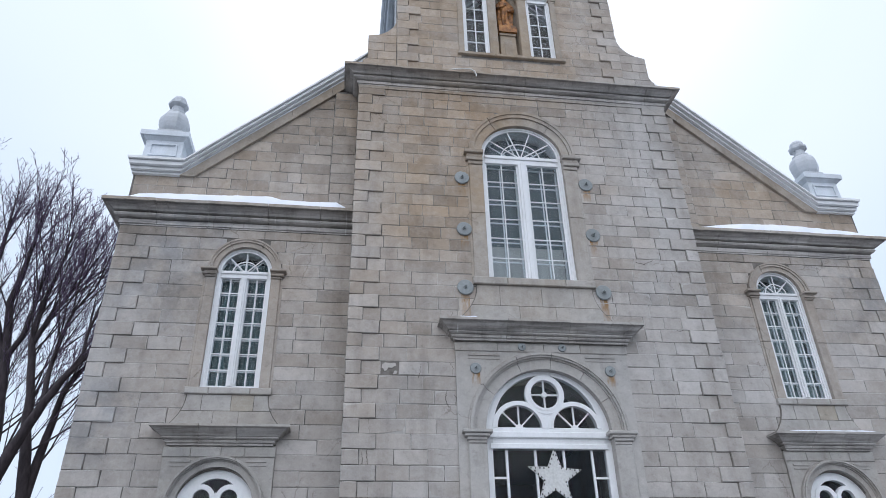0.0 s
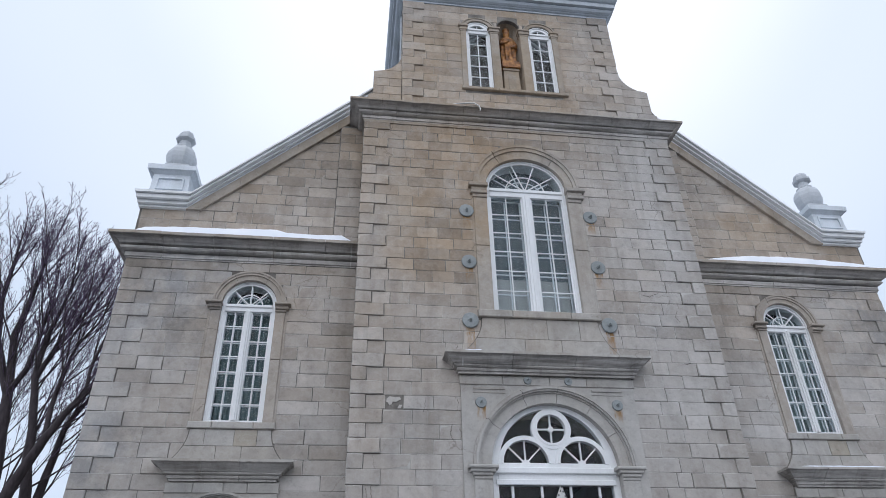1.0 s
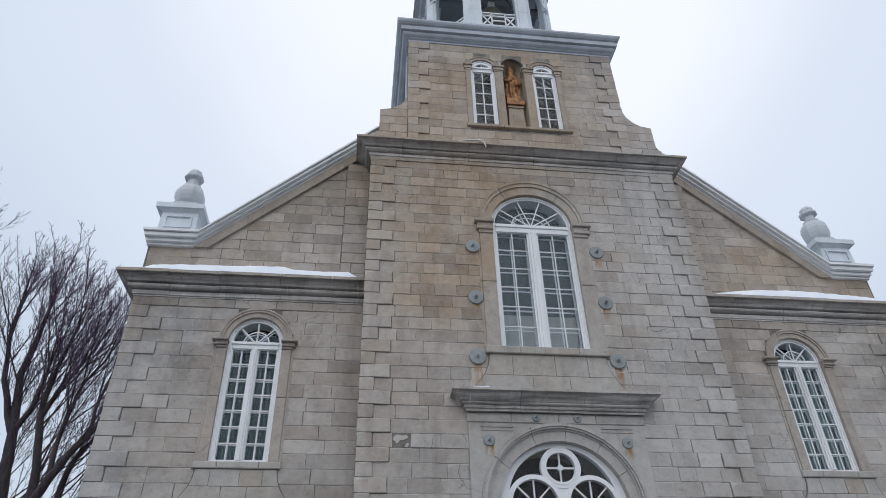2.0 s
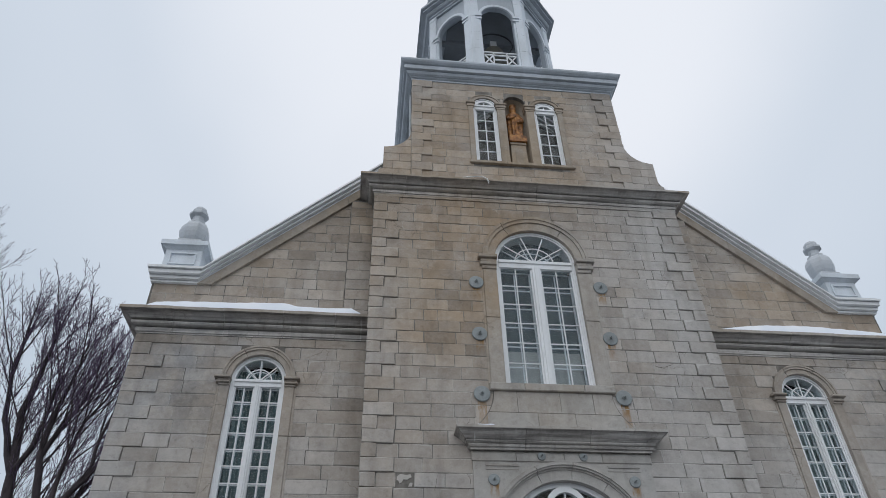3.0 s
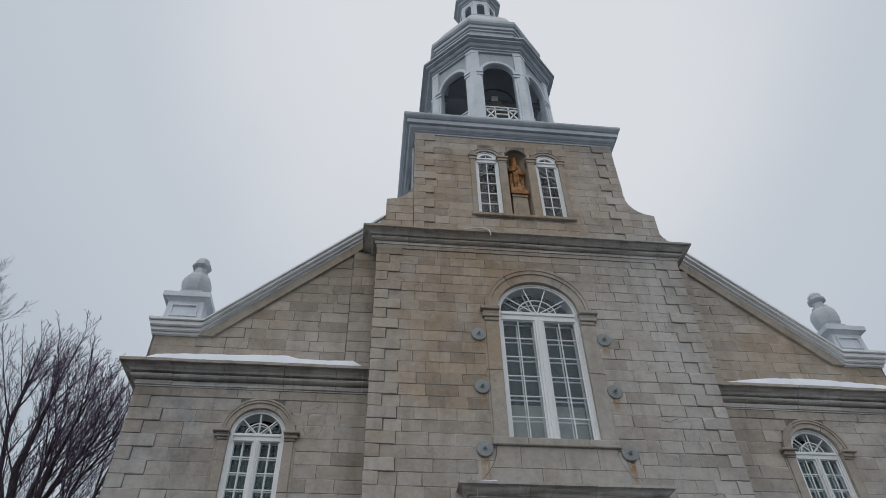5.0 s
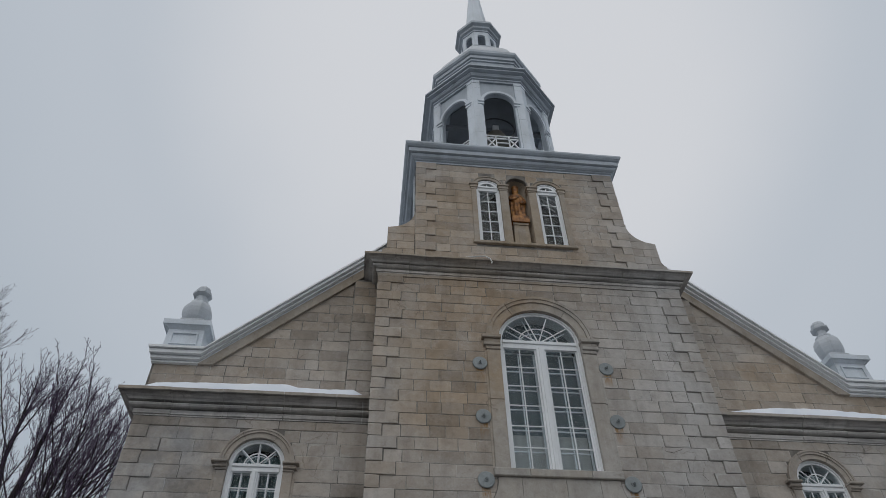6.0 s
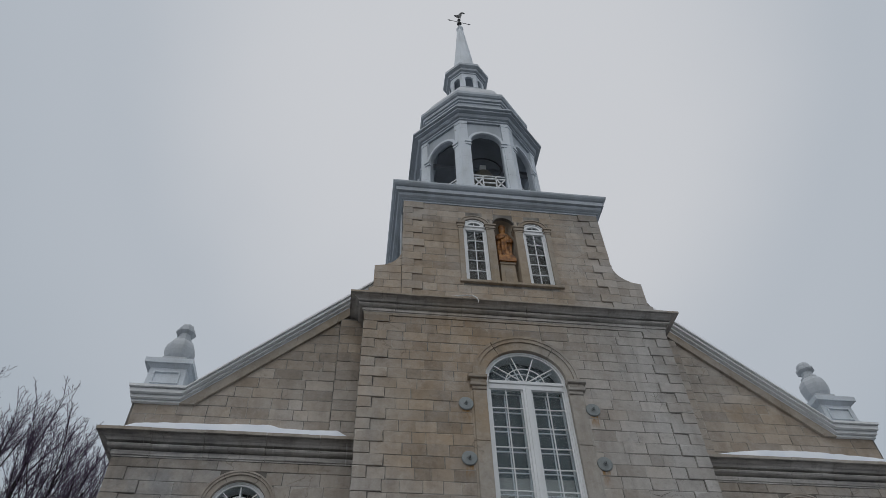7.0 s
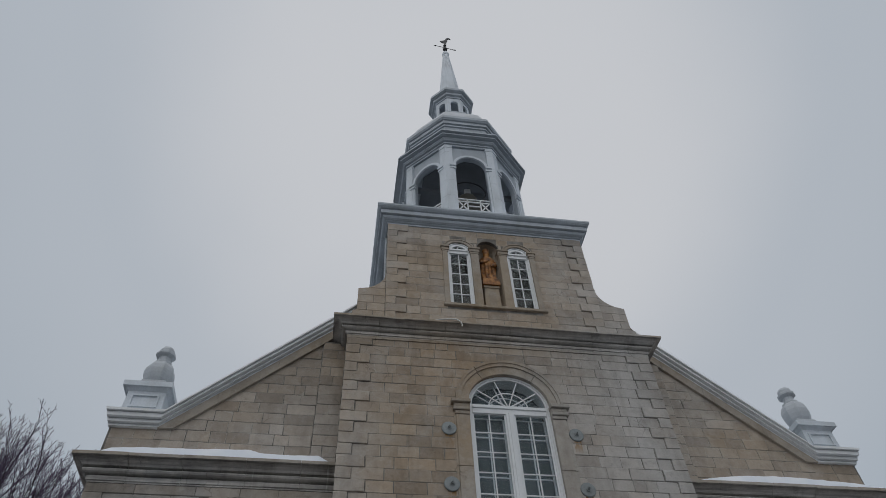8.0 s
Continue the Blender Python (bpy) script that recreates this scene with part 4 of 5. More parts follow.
def curtain(x, y, half, z0, z1, folds, material, name, label, swell=0.022):
    """Hanging cloth, and one added backing sheet, in soft pleats behind the glass."""
    bm = start()
    n = folds * 8
    rows = []
    for depth in (0.0, 0.012):
        for z in (z0, z1):
            rows.append([bm.verts.new((x - half + 2 * half * k / n, y + depth + swell * math.sin(2 * math.pi * k / 8) * (1 + 0.3 * math.sin(k * 0.37)), z)) for k in range(n + 1)])
    low, high, back_low, back_high = rows
    for one, two in ((low, high), (back_high, back_low), (high, back_high), (back_low, low)):
        for k in range(n):
            bm.faces.new((one[k], one[k + 1], two[k + 1], two[k]))
    tagged(new(name, to_mesh(name, bm, material, 50)), label, name)


curtain(0, 0.40, 0.85, 8.06, 9.02, 7, BLIND, "curtain", "low pale cloth curtain behind the tall church window", 0.006)
# No curtain here: an added sheet gives the panes an even grey.
curtain(0, 0.46, 0.88, 8.06, 12.1, 6, PANE_BACKING, "curtain", "full-height grey sheet added behind the tall window to tone its panes", 0.008)
for side in (-1, 1):
    cloth, words = (DARK_CURTAIN, "dark teal") if side < 0 else (CURTAIN, "pale grey-green")
    curtain(5.97 * side, WING_Y + 0.32, 0.5, 5.85, 8.62, 9, cloth, "curtain", words + " pleated curtain behind a narrow arched window")


def main_door():
    y, spring = 0.07, 4.86
    bm = start()
    # arched casing
    outer = [(-1.21, 0.9)] + arc_points(0, spring, 1.21, 180, 0, 32) + [(1.21, 0.9)]
    inner = [(1.07, 0.95), (1.07, 4.5), (1.07, spring + 0.10)] + arc_points(0, spring + 0.10, 1.02, 0, 180, 32) + [(-1.07, spring + 0.10), (-1.07, 4.5), (-1.07, 0.95)]
    prism(bm, [outer, inner], y, y + 0.12)
    whole = part("main_door", bm, WHITE, church, "white door frame with an arched rose fanlight and glazed panels")
    bm = start()
    box(bm, -1.07, 1.07, y - 0.01, y + 0.11, 4.56, 4.96, 0.01)
    box(bm, -1.15, 1.15, y - 0.06, y + 0.05, 4.76, 4.87, 0.012)
    box(bm, -1.12, 1.12, y - 0.035, y + 0.05, 4.56, 4.66, 0.012)
    part("transom", bm, WHITE, whole)
    bm = start()
    prism(bm, [arc_points(0, spring + 0.10, 1.03, 180, 0, 32)], y + 0.045, y + 0.051)
    fan = part("fan_pane", bm, GLASS, whole)
    fan.visible_shadow = False
    bm = start()
    ring(bm, 0, 5.60, 0.279, 0.385, y - 0.026, y + 0.09)
    ring(bm, 0, 5.60, 0.275, 0.325, y - 0.038, y + 0.05)
    part("rose_ring", bm, WHITE, whole)
    for a, b, near in (((-0.28, 5.60), (0.28, 5.60), 0.02), ((0, 5.32), (0, 5.88), 0.018)):
        bm = start()
        bar(bm, a, b, 0.028, y + near, y + near + 0.04)
        part("rose_bar", bm, WHITE, whole)
    bm = start()
    disc(bm, 0, 5.60, 0.055, y, y + 0.07)
    part("rose_boss", bm, WHITE, whole)
    for s in (-1, 1):
        bm = start()
        arch_band(bm, s * 0.535, 4.95, 0.425, 0.515, y - 0.02, y + 0.09, 180, 0, 22)
        arch_band(bm, s * 0.535, 4.95, 0.425, 0.465, y - 0.035, y + 0.05, 180, 0, 22)
        part("fan_arch", bm, WHITE, whole)
        for angle in (45, 90, 135):
            bm = start()
            bar(bm, (s * 0.535, 4.95), (s * 0.535 + 0.43 * math.cos(radians(angle)), 4.95 + 0.43 * math.sin(radians(angle))), 0.026, y + 0.02, y + 0.06)
            part("fan_bar", bm, WHITE, whole)
        bm = start()
        arch_band(bm, s * 0.535, 4.95, 0.001, 0.075, y, y + 0.07, 180, 0, 10)
        part("fan_boss", bm, WHITE, whole)
    bm = start()
    prism(bm, [[(-0.10, 4.95), (0.10, 4.95), (0.12, 5.16), (0.10, 5.245), (0, 5.23), (-0.10, 5.245), (-0.12, 5.16)]], y - 0.005, y + 0.08)
    for k in (-1, 1):
        prism(bm, [[(k * 0.12, 5.16), (k * 0.40, 5.40), (k * 0.36, 5.46), (k * 0.10, 5.245)]], y - 0.005, y + 0.08)
    part("fan_web", bm, WHITE, whole)
    for x in (-0.81, -0.27, 0.27, 0.81):
        glazing_bar(whole, x - 0.022, x + 0.022, 1.0, 4.56, y + 0.06, 0.05)
    for s in (-1, 1):
        for z in (4.06, 3.50, 2.94, 2.38):
            a, b = sorted((s * 0.832, s * 1.07))
            glazing_bar(whole, a, b, z - 0.018, z + 0.018, y + 0.06, 0.04)
    for a, b in ((-1.07, -0.832), (-0.788, -0.292), (-0.248, 0.248), (0.292, 0.788), (0.832, 1.07)):
        pane(whole, a, b, 2.0, 4.56, y + 0.065)
    bm = start()
    box(bm, -1.07, 1.07, y + 0.03, y + 0.10, 0.95, 2.0, 0.01)
    part("door_panel", bm, WHITE, whole)


main_door()


def side_door(s):
    cx, y, spring = 5.97 * s, WING_Y + 0.06, 3.67
    bm = start()
    outer = [(cx - 0.665, 0.9)] + arc_points(cx, spring, 0.665, 180, 0, 26) + [(cx + 0.665, 0.9)]
    inner = [(cx + 0.58, 0.95), (cx + 0.58, spring)] + arc_points(cx, spring + 0.06, 0.425, 0, 180, 26) + [(cx - 0.58, spring), (cx - 0.58, 0.95)]
    prism(bm, [outer, inner], y, y + 0.10)
    whole = part("side_door", bm, WHITE, church, "white side door with an arched traceried fanlight")
    bm = start()
    box(bm, cx - 0.58, cx + 0.58, y - 0.01, y + 0.09, 3.50, 3.74, 0.01)
    box(bm, cx - 0.62, cx + 0.62, y - 0.04, y + 0.04, 3.62, 3.70, 0.01)
    part("transom", bm, WHITE, whole)
    for k in (-1, 1):
        bm = start()
        ring(bm, cx + k * 0.235, 3.82, 0.145, 0.23, y - 0.02, y + 0.07, 22)
        part("tracery_ring", bm, WHITE, whole)
    bm = start()
    prism(bm, [arc_points(cx, spring + 0.06, 0.435, 180, 0, 26)], y + 0.035, y + 0.041)
    fan = part("fan_pane", bm, GLASS, whole)
    fan.visible_shadow = False
    bm = start()
    prism(bm, [[(cx - 0.10, 3.70), (cx + 0.10, 3.70), (cx + 0.06, 3.82), (cx, 3.92), (cx - 0.06, 3.82)]], y - 0.005, y + 0.06)
    part("fan_web", bm, WHITE, whole)
    bm = start()
    box(bm, cx - 0.58, cx + 0.58, y + 0.02, y + 0.08, 0.95, 3.5, 0.01)
    part("door_panel", bm, WHITE, whole)


side_door(-1)
side_door(1)


# ------------------------------------------------------------------ upper stage carving: window group, niche and pedestal
def upper_group():
    y = UP_Y
    whole = thing("window_surround", (0, 0, 0), "dressed stone pilasters and arches round the niche", "")
    whole.parent = church
    for a, b in ((-1.345, -1.20), (-0.53, -0.30), (0.30, 0.53), (1.20, 1.345)):
        bm = start()
        box(bm, a, b, y - 0.05, y + 0.16, 14.46, 16.56, 0.01)
        part("jamb_stone", bm, DRESSED, whole)
    for a, b in ((-1.345, -1.20), (-0.53, -0.30), (0.30, 0.53), (1.20, 1.345)):
        bm = start()
        for k, (grow, front) in enumerate(((0.010, 0.055), (0.035, 0.075), (0.022, 0.065), (0.055, 0.095))):
            box(bm, a - grow, b + grow, y - front, y + 0.15, 16.56 + k * 0.06, 16.56 + (k + 1) * 0.06, 0.008)
        part("impost", bm, DRESSED, whole)
    for cx, spring, squash in ((-0.865, 16.72, 0.82), (0.865, 16.72, 0.82)):
        bm = start()
        arch_band(bm, cx, spring + 0.06, 0.325, 0.42, y - 0.022, y + 0.16, 180, 0, 18, squash)
        arch_band(bm, cx, spring + 0.06, 0.42, 0.455, y - 0.045, y + 0.10, 180, 0, 18, squash)
        part("voussoir", bm, DRESSED, whole)
    bm = start()
    for a, b in ((-1.38, -0.42), (-0.41, 0.55), (0.56, 1.42)):
        box(bm, a, b, y - 0.085, y + 0.2, 14.37, 14.46, 0.012)
    part("sill", bm, DRESSED, whole)
    # niche with a curved back and a half dome
    bm = start()
    r = 0.315
    levels = [14.46 + (16.9 - 14.46) * i / 4 for i in range(5)]
    rows = [[bm.verts.new((r * math.cos(math.pi * k / 16), y + 0.06 + 1.1 * r * math.sin(math.pi * k / 16), z)) for k in range(17)] for z in levels]
    for i in range(1, 7):
        f = math.pi / 2 * i / 6
        rows.append([bm.verts.new((r * math.cos(f) * math.cos(math.pi * k / 16), y + 0.06 + 1.1 * r * math.cos(f) * math.sin(math.pi * k / 16), 16.9 + r * math.sin(f))) for k in range(17)])
    for one, two in zip(rows, rows[1:]):
        for k in range(16):
            bm.faces.new((one[k], one[k + 1], two[k + 1], two[k]))
    part("niche", bm, DRESSED, church, "round-headed stone niche", smooth=60)
    bm = start()
    prism(bm, [[(-0.225, 14.46), (0.225, 14.46), (0.20, 15.30), (-0.20, 15.30)]], y + 0.10, y + 0.34)
    prism(bm, [[(-0.22, 15.30), (0.22, 15.30), (0.22, 15.38), (-0.22, 15.38)]], y + 0.07, y + 0.34)
    prism(bm, [[(-0.10, 14.56), (0.10, 14.56)] + arc_points(0, 15.10, 0.10, 0, 180, 10)], y + 0.088, y + 0.12)
    part("statue_pedestal", bm, DRESSED, church, "stone pedestal inside the niche")


upper_group()


# ------------------------------------------------------------------ pedestals on the gable ends
def gable_pedestal(s):
    cx = 8.11 * s
    whole = thing("pedestal", (0, 0, 0), "pale sheet-metal pedestal with a raised panel", "")
    whole.parent = church

    def tiers(name, *rows):
        """Stacked square frusta: half width, front, bottom, then half width, front, top."""
        bm = start()
        for half, front, z0, th, tf, z1 in rows:
            low = [bm.verts.new(v) for v in ((cx - half, front, z0), (cx + half, front, z0), (cx + half, 2.15 - front, z0), (cx - half, 2.15 - front, z0))]
            high = [bm.verts.new(v) for v in ((cx - th, tf, z1), (cx + th, tf, z1), (cx + th, 2.15 - tf, z1), (cx - th, 2.15 - tf, z1))]
            bm.faces.new(low[::-1])
            bm.faces.new(high)
            for i in range(4):
                bm.faces.new((low[i], low[(i + 1) % 4], high[(i + 1) % 4], high[i]))
        part(name, bm, PALE, whole)

    tiers("base", (0.50, 0.58, 10.80, 0.50, 0.58, 10.92), (0.50, 0.58, 10.92, 0.43, 0.65, 11.0))
    tiers("die", (0.42, 0.66, 11.0, 0.40, 0.68, 11.56))
    tiers("cap", (0.40, 0.68, 11.56, 0.48, 0.60, 11.63), (0.53, 0.55, 11.63, 0.53, 0.55, 11.76), (0.53, 0.55, 11.76, 0.42, 0.70, 11.80))
    bm = start()
    for a in ((-0.30, 0.30, 11.42, 11.46), (-0.30, 0.30, 11.12, 11.16), (-0.30, -0.26, 11.16, 11.42), (0.26, 0.30, 11.16, 11.42)):
        box(bm, cx + a[0], cx + a[1], 0.63, 0.70, a[2], a[3])
    part("panel_moulding", bm, PALE, whole)


gable_pedestal(-1)
gable_pedestal(1)

# ------------------------------------------------------------------ loose things on the church
def roof_urn(x):
    urn = thing("roof_urn", (x, 1.07, 11.79), "pale faceted sheet-metal urn with a capped neck on a gable pedestal", "urn", "urns on the gable ends")
    turn = math.pi / 8
    bm = start()
    box(bm, -0.21, 0.21, -0.21, 0.21, 0.0, 0.15)
    box(bm, -0.265, 0.265, -0.265, 0.265, 0.15, 0.215)
    part("foot", bm, URN_METAL, urn)
    bm = start()
    lathe(bm, 0, 0, [(0.20, 0.21), (0.25, 0.225), (0.305, 0.31), (0.345, 0.43), (0.358, 0.55), (0.335, 0.67), (0.275, 0.78), (0.20, 0.845), (0.16, 0.85)], 8, turn)
    part("body", bm, URN_METAL, urn)
    bm = start()
    lathe(bm, 0, 0, [(0.215, 0.835), (0.215, 0.885), (0.15, 0.90), (0.14, 0.96), (0.145, 1.06), (0.165, 1.08)], 8, turn)
    part("neck", bm, URN_METAL, urn)
    bm = start()
    lathe(bm, 0, 0, [(0.15, 1.05), (0.20, 1.08), (0.235, 1.11), (0.235, 1.165), (0.195, 1.19), (0.185, 1.22), (0.185, 1.27), (0.15, 1.34), (0.08, 1.385), (0.02, 1.40)], 8, turn)
    part("cap", bm, URN_METAL, urn)


roof_urn(-8.11)
roof_urn(8.11)


def anchor_plates():
    first = {}
    for half, z, r, y in ((1.434, 10.52, 0.165, -0.018), (1.431, 9.18, 0.165, -0.018), (1.463, 7.78, 0.17, -0.03), (1.34, 6.05, 0.11, -0.055), (0.406, 6.50, 0.08, -0.08)):
        for s in (-1, 1):
            at = (s * half, y, z)
            if r in first:
                copy_thing(first[r], pose(*at))
                continue
            size = "large round" if r > 0.15 else "small round"
            plate = thing("anchor_plate", at, size + " iron tie-rod plate bolted to the stone, with rust below", "anchor plate", "tie-rod plates")
            bm = start()
            lathe(bm, 0, 0, [(r, 0.0), (r, 0.02), (r * 0.93, 0.032), (r * 0.4, 0.038)], 24)
            bm.transform(Matrix.Rotation(radians(90), 4, "X"))
            part("plate", bm, IRON, plate, smooth=35)
            bm = start()
            lathe(bm, 0, 0, [(r * 0.30, 0.03), (r * 0.30, 0.055)], 16)
            lathe(bm, 0, 0, [(r * 0.19, 0.05), (r * 0.19, 0.095)], 6)
            lathe(bm, 0, 0, [(r * 0.10, 0.09), (r * 0.10, 0.13)], 10)
            bm.transform(Matrix.Rotation(radians(90), 4, "X"))
            part("bolt", bm, IRON, plate)
            first[r] = plate


anchor_plates()


def star_lantern():
    star = thing("star_decoration", (0.06, 0.09, 4.07), "flat white star ornament with dark bulbs before the door glass", "ornament")
    star.rotation_euler = (0, radians(3), 0)
    def corners(r, k):
        return [((r if i % 2 == 0 else r * k) * math.sin(math.pi * i / 5), (r if i % 2 == 0 else r * k) * math.cos(math.pi * i / 5)) for i in range(10)]
    bm = start()
    prism(bm, [corners(0.53, 0.42)], 0, 0.03)
    part("star", bm, STAR_BOARD, star)
    points = corners(0.475, 0.43)
    bm = start()
    lathe(bm, 0, 0, [(0.004, -0.022), (0.011, -0.014), (0.013, 0.0), (0.008, 0.012)], 8)
    bulb = to_mesh("bulb", bm, DARK_IRON, 50)
    for i in range(10):
        a, b = Vector(points[i]), Vector(points[(i + 1) % 10])
        for f in (0.0, 0.25, 0.5, 0.75):
            p = a.lerp(b, f)
            shared("bulb", bulb, star, (p.x + random.uniform(-0.01, 0.01), -0.012, p.y + random.uniform(-0.01, 0.01)))
    bm = start()
    tube(bm, [Vector((0, 0.015, 0.5)), Vector((-0.01, 0.03, 0.58))], [0.008, 0.008])
    part("hanger", bm, DARK_IRON, star)


star_lantern()


def niche_statue():
    """A robed standing figure as a plain shape."""
    bm = start()
    n = 40
    # half width, half depth, height of the robe and cloak, up to the hood-like head
    profile = [(0.185, 0.150, 0.00), (0.190, 0.155, 0.04), (0.178, 0.140, 0.14), (0.170, 0.130, 0.28), (0.172, 0.130, 0.42), (0.182, 0.140, 0.54), (0.195, 0.150, 0.64), (0.190, 0.145, 0.74), (0.180, 0.130, 0.84),
               (0.175, 0.115, 0.92), (0.150, 0.100, 0.98), (0.095, 0.085, 1.03), (0.062, 0.062, 1.06), (0.060, 0.062, 1.09), (0.080, 0.080, 1.13), (0.088, 0.090, 1.19), (0.084, 0.086, 1.25), (0.078, 0.080, 1.29),
               (0.092, 0.092, 1.31), (0.092, 0.092, 1.34), (0.074, 0.074, 1.345), (0.066, 0.066, 1.39), (0.02, 0.02, 1.40)]
    loops = []
    for w, d, z in profile:
        loop = []
        for k in range(n):
            a = 2 * math.pi * k / n
            deep = 0.13 * max(0.0, min(1.0, (0.60 - z) / 0.2)) + 0.05 * max(0.0, min(1.0, (0.98 - z) / 0.2))
            fold = 1.0 + deep * math.sin(a * 9 + 1.4 * math.sin(z * 4)) + deep * 0.5 * math.sin(a * 14 - z * 7)
            loop.append(bm.verts.new((w * fold * math.cos(a), d * fold * math.sin(a), z)))
        loops.append(loop)
    for one, two in zip(loops, loops[1:]):
        for k in range(n):
            bm.faces.new((one[k], one[(k + 1) % n], two[(k + 1) % n], two[k]))
    bm.faces.new(loops[0][::-1])
    bm.faces.new(loops[-1])
    # bent sleeves and the cloak's slung folds, running across the front to a hanging end
    tube(bm, [Vector((-0.150, 0.0, 0.94)), Vector((-0.185, -0.06, 0.80)), Vector((-0.175, -0.12, 0.70)), Vector((-0.08, -0.165, 0.71)), Vector((0.01, -0.17, 0.77))], [0.05, 0.055, 0.052, 0.038, 0.022], 10)
    tube(bm, [Vector((0.150, 0.0, 0.94)), Vector((0.185, -0.05, 0.78)), Vector((0.175, -0.12, 0.62)), Vector((0.10, -0.17, 0.56)), Vector((0.05, -0.18, 0.53))], [0.05, 0.055, 0.052, 0.038, 0.022], 10)
    # cloak: an open shell over the shoulders, drawn to one side and hanging in upright folds
    cloak = []
    for i in range(9):
        f = i / 8
        row = []
        for k in range(33):
            a = math.pi * (0.06 - 1.12 * k / 32)
            hem = 0.24 + 0.30 * (k / 32)
            z = 0.97 + (hem - 0.97) * f
            wave = 1.0 + f * 0.17 * math.sin(k * 1.25 + 2.0 * f) + 0.06 * f * math.sin(k * 2.6)
            row.append((( 0.170 + 0.045 * math.sin(math.pi * min(1, f * 1.2))) * wave * math.cos(a), (0.115 + 0.055 * math.sin(math.pi * min(1, f * 1.1))) * wave * math.sin(a), z))
        cloak.append(row)
    outer = [[bm.verts.new(p) for p in row] for row in cloak]
    inner = [[bm.verts.new((p[0] * 0.9, p[1] * 0.9, p[2])) for p in row] for row in cloak]
    for i in range(8):
        for k in range(32):
            bm.faces.new((outer[i][k], outer[i + 1][k], outer[i + 1][k + 1], outer[i][k + 1]))
            bm.faces.new((inner[i][k], inner[i][k + 1], inner[i + 1][k + 1], inner[i + 1][k]))
    for k in range(32):
        bm.faces.new((outer[8][k], inner[8][k], inner[8][k + 1], outer[8][k + 1]))
    box(bm, -0.225, 0.225, -0.21, 0.18, -0.22, -0.05)
    box(bm, -0.205, 0.205, -0.195, 0.17, -0.06, 0.012)
    statue = new("statue", to_mesh("statue", bm, GILT, 55))
    statue.scale = (1.08, 1.0, 1.06)
    statue.location = (0.0, UP_Y + 0.23, 15.617)
    tagged(statue, "ochre gilded robed statue on a stone pedestal in a niche", "statue")


niche_statue()


def snow_ledge(s, x0, x1, heights, seed):
    """A drift of settled snow along the top of a wing cornice."""
    bm = start()
    count, across = 120, 7
    base = 9.27 + 0.46 * 1.04
    rows = []
    for i in range(count + 1):
        f = i / count
        x = x0 + (x1 - x0) * f
        h = np.interp(f, *zip(*heights)) * (0.86 + 0.16 * noise.noise((x * 0.9, seed, 0)) + 0.06 * noise.noise((x * 5.0, seed, 4))) + 0.012
        lip = 0.287 + 0.010 * noise.noise((x * 3.0, seed, 9)) + (0.02 if h < 0.06 else 0)
        row = []
        for j in range(across + 1):
            g = j / across
            y = lip + (WING_Y - lip) * g
            rise = h * min(1.0, (math.sin(min(1.0, g * 3.5) * math.pi / 2)) ** 0.5) * (1 + 0.5 * g)
            row.append(bm.verts.new((x, y, base - 0.02 + rise + 0.07 * g)))
        row.append(bm.verts.new((x, WING_Y, base - 0.04)))
        row.append(bm.verts.new((x, lip, base - 0.04)))
        rows.append(row)
    k = len(rows[0])
    for one, two in zip(rows, rows[1:]):
        for j in range(k):
            bm.faces.new((one[j], one[(j + 1) % k], two[(j + 1) % k], two[j]))
    bm.faces.new(rows[0])
    bm.faces.new(rows[-1][::-1])
    drift = new("snow_drift", to_mesh("snow_drift", bm, SNOW, 60))
    tagged(drift, "ridge of white snow lying on a stone cornice", "snow", kind="stuff")


snow_ledge(-1, -8.5, -3.95, ((0, 0.06), (0.04, 0.17), (0.3, 0.21), (0.5, 0.22), (0.64, 0.25), (0.68, 0.20), (0.8, 0.19), (0.95, 0.18), (1, 0.05)), 3.0)
snow_ledge(1, 4.05, 8.8, ((0, 0.02), (0.1, 0.10), (0.3, 0.21), (0.45, 0.25), (0.7, 0.20), (0.9, 0.14), (1, 0.06)), 8.0)


def hood_snow(x0, x1, y, z, tall, seed):
    """A thin broken strip of snow left on the drip of a door hood."""
    bm = start()
    count = 40
    rows = []
    for i in range(count + 1):
        x = x0 + (x1 - x0) * i / count
        ends = min(1.0, i / 4, (count - i) / 4)
        h = tall * ends * (0.6 + 0.8 * abs(noise.noise((x * 4.0, seed, 0)))) + 0.002
        rows.append([bm.verts.new(v) for v in ((x, y, z - 0.01), (x, y + 0.006, z + h * 0.7), (x, y + 0.05, z + h), (x, y + 0.12, z + h * 0.9 + 0.015), (x, y + 0.13, z - 0.01))])
    for one, two in zip(rows, rows[1:]):
        for j in range(5):
            bm.faces.new((one[j], one[(j + 1) % 5], two[(j + 1) % 5], two[j]))
    bm.faces.new(rows[0])
    bm.faces.new(rows[-1][::-1])
    tagged(new("snow_strip", to_mesh("snow_strip", bm, SNOW, 60)), "thin strip of snow on a stone door hood", "snow", kind="stuff")


hood_snow(-1.68, -1.32, -0.425, 6.955, 0.035, 2.0)
hood_snow(5.05, 6.95, 0.26, 5.02, 0.035, 9.0)


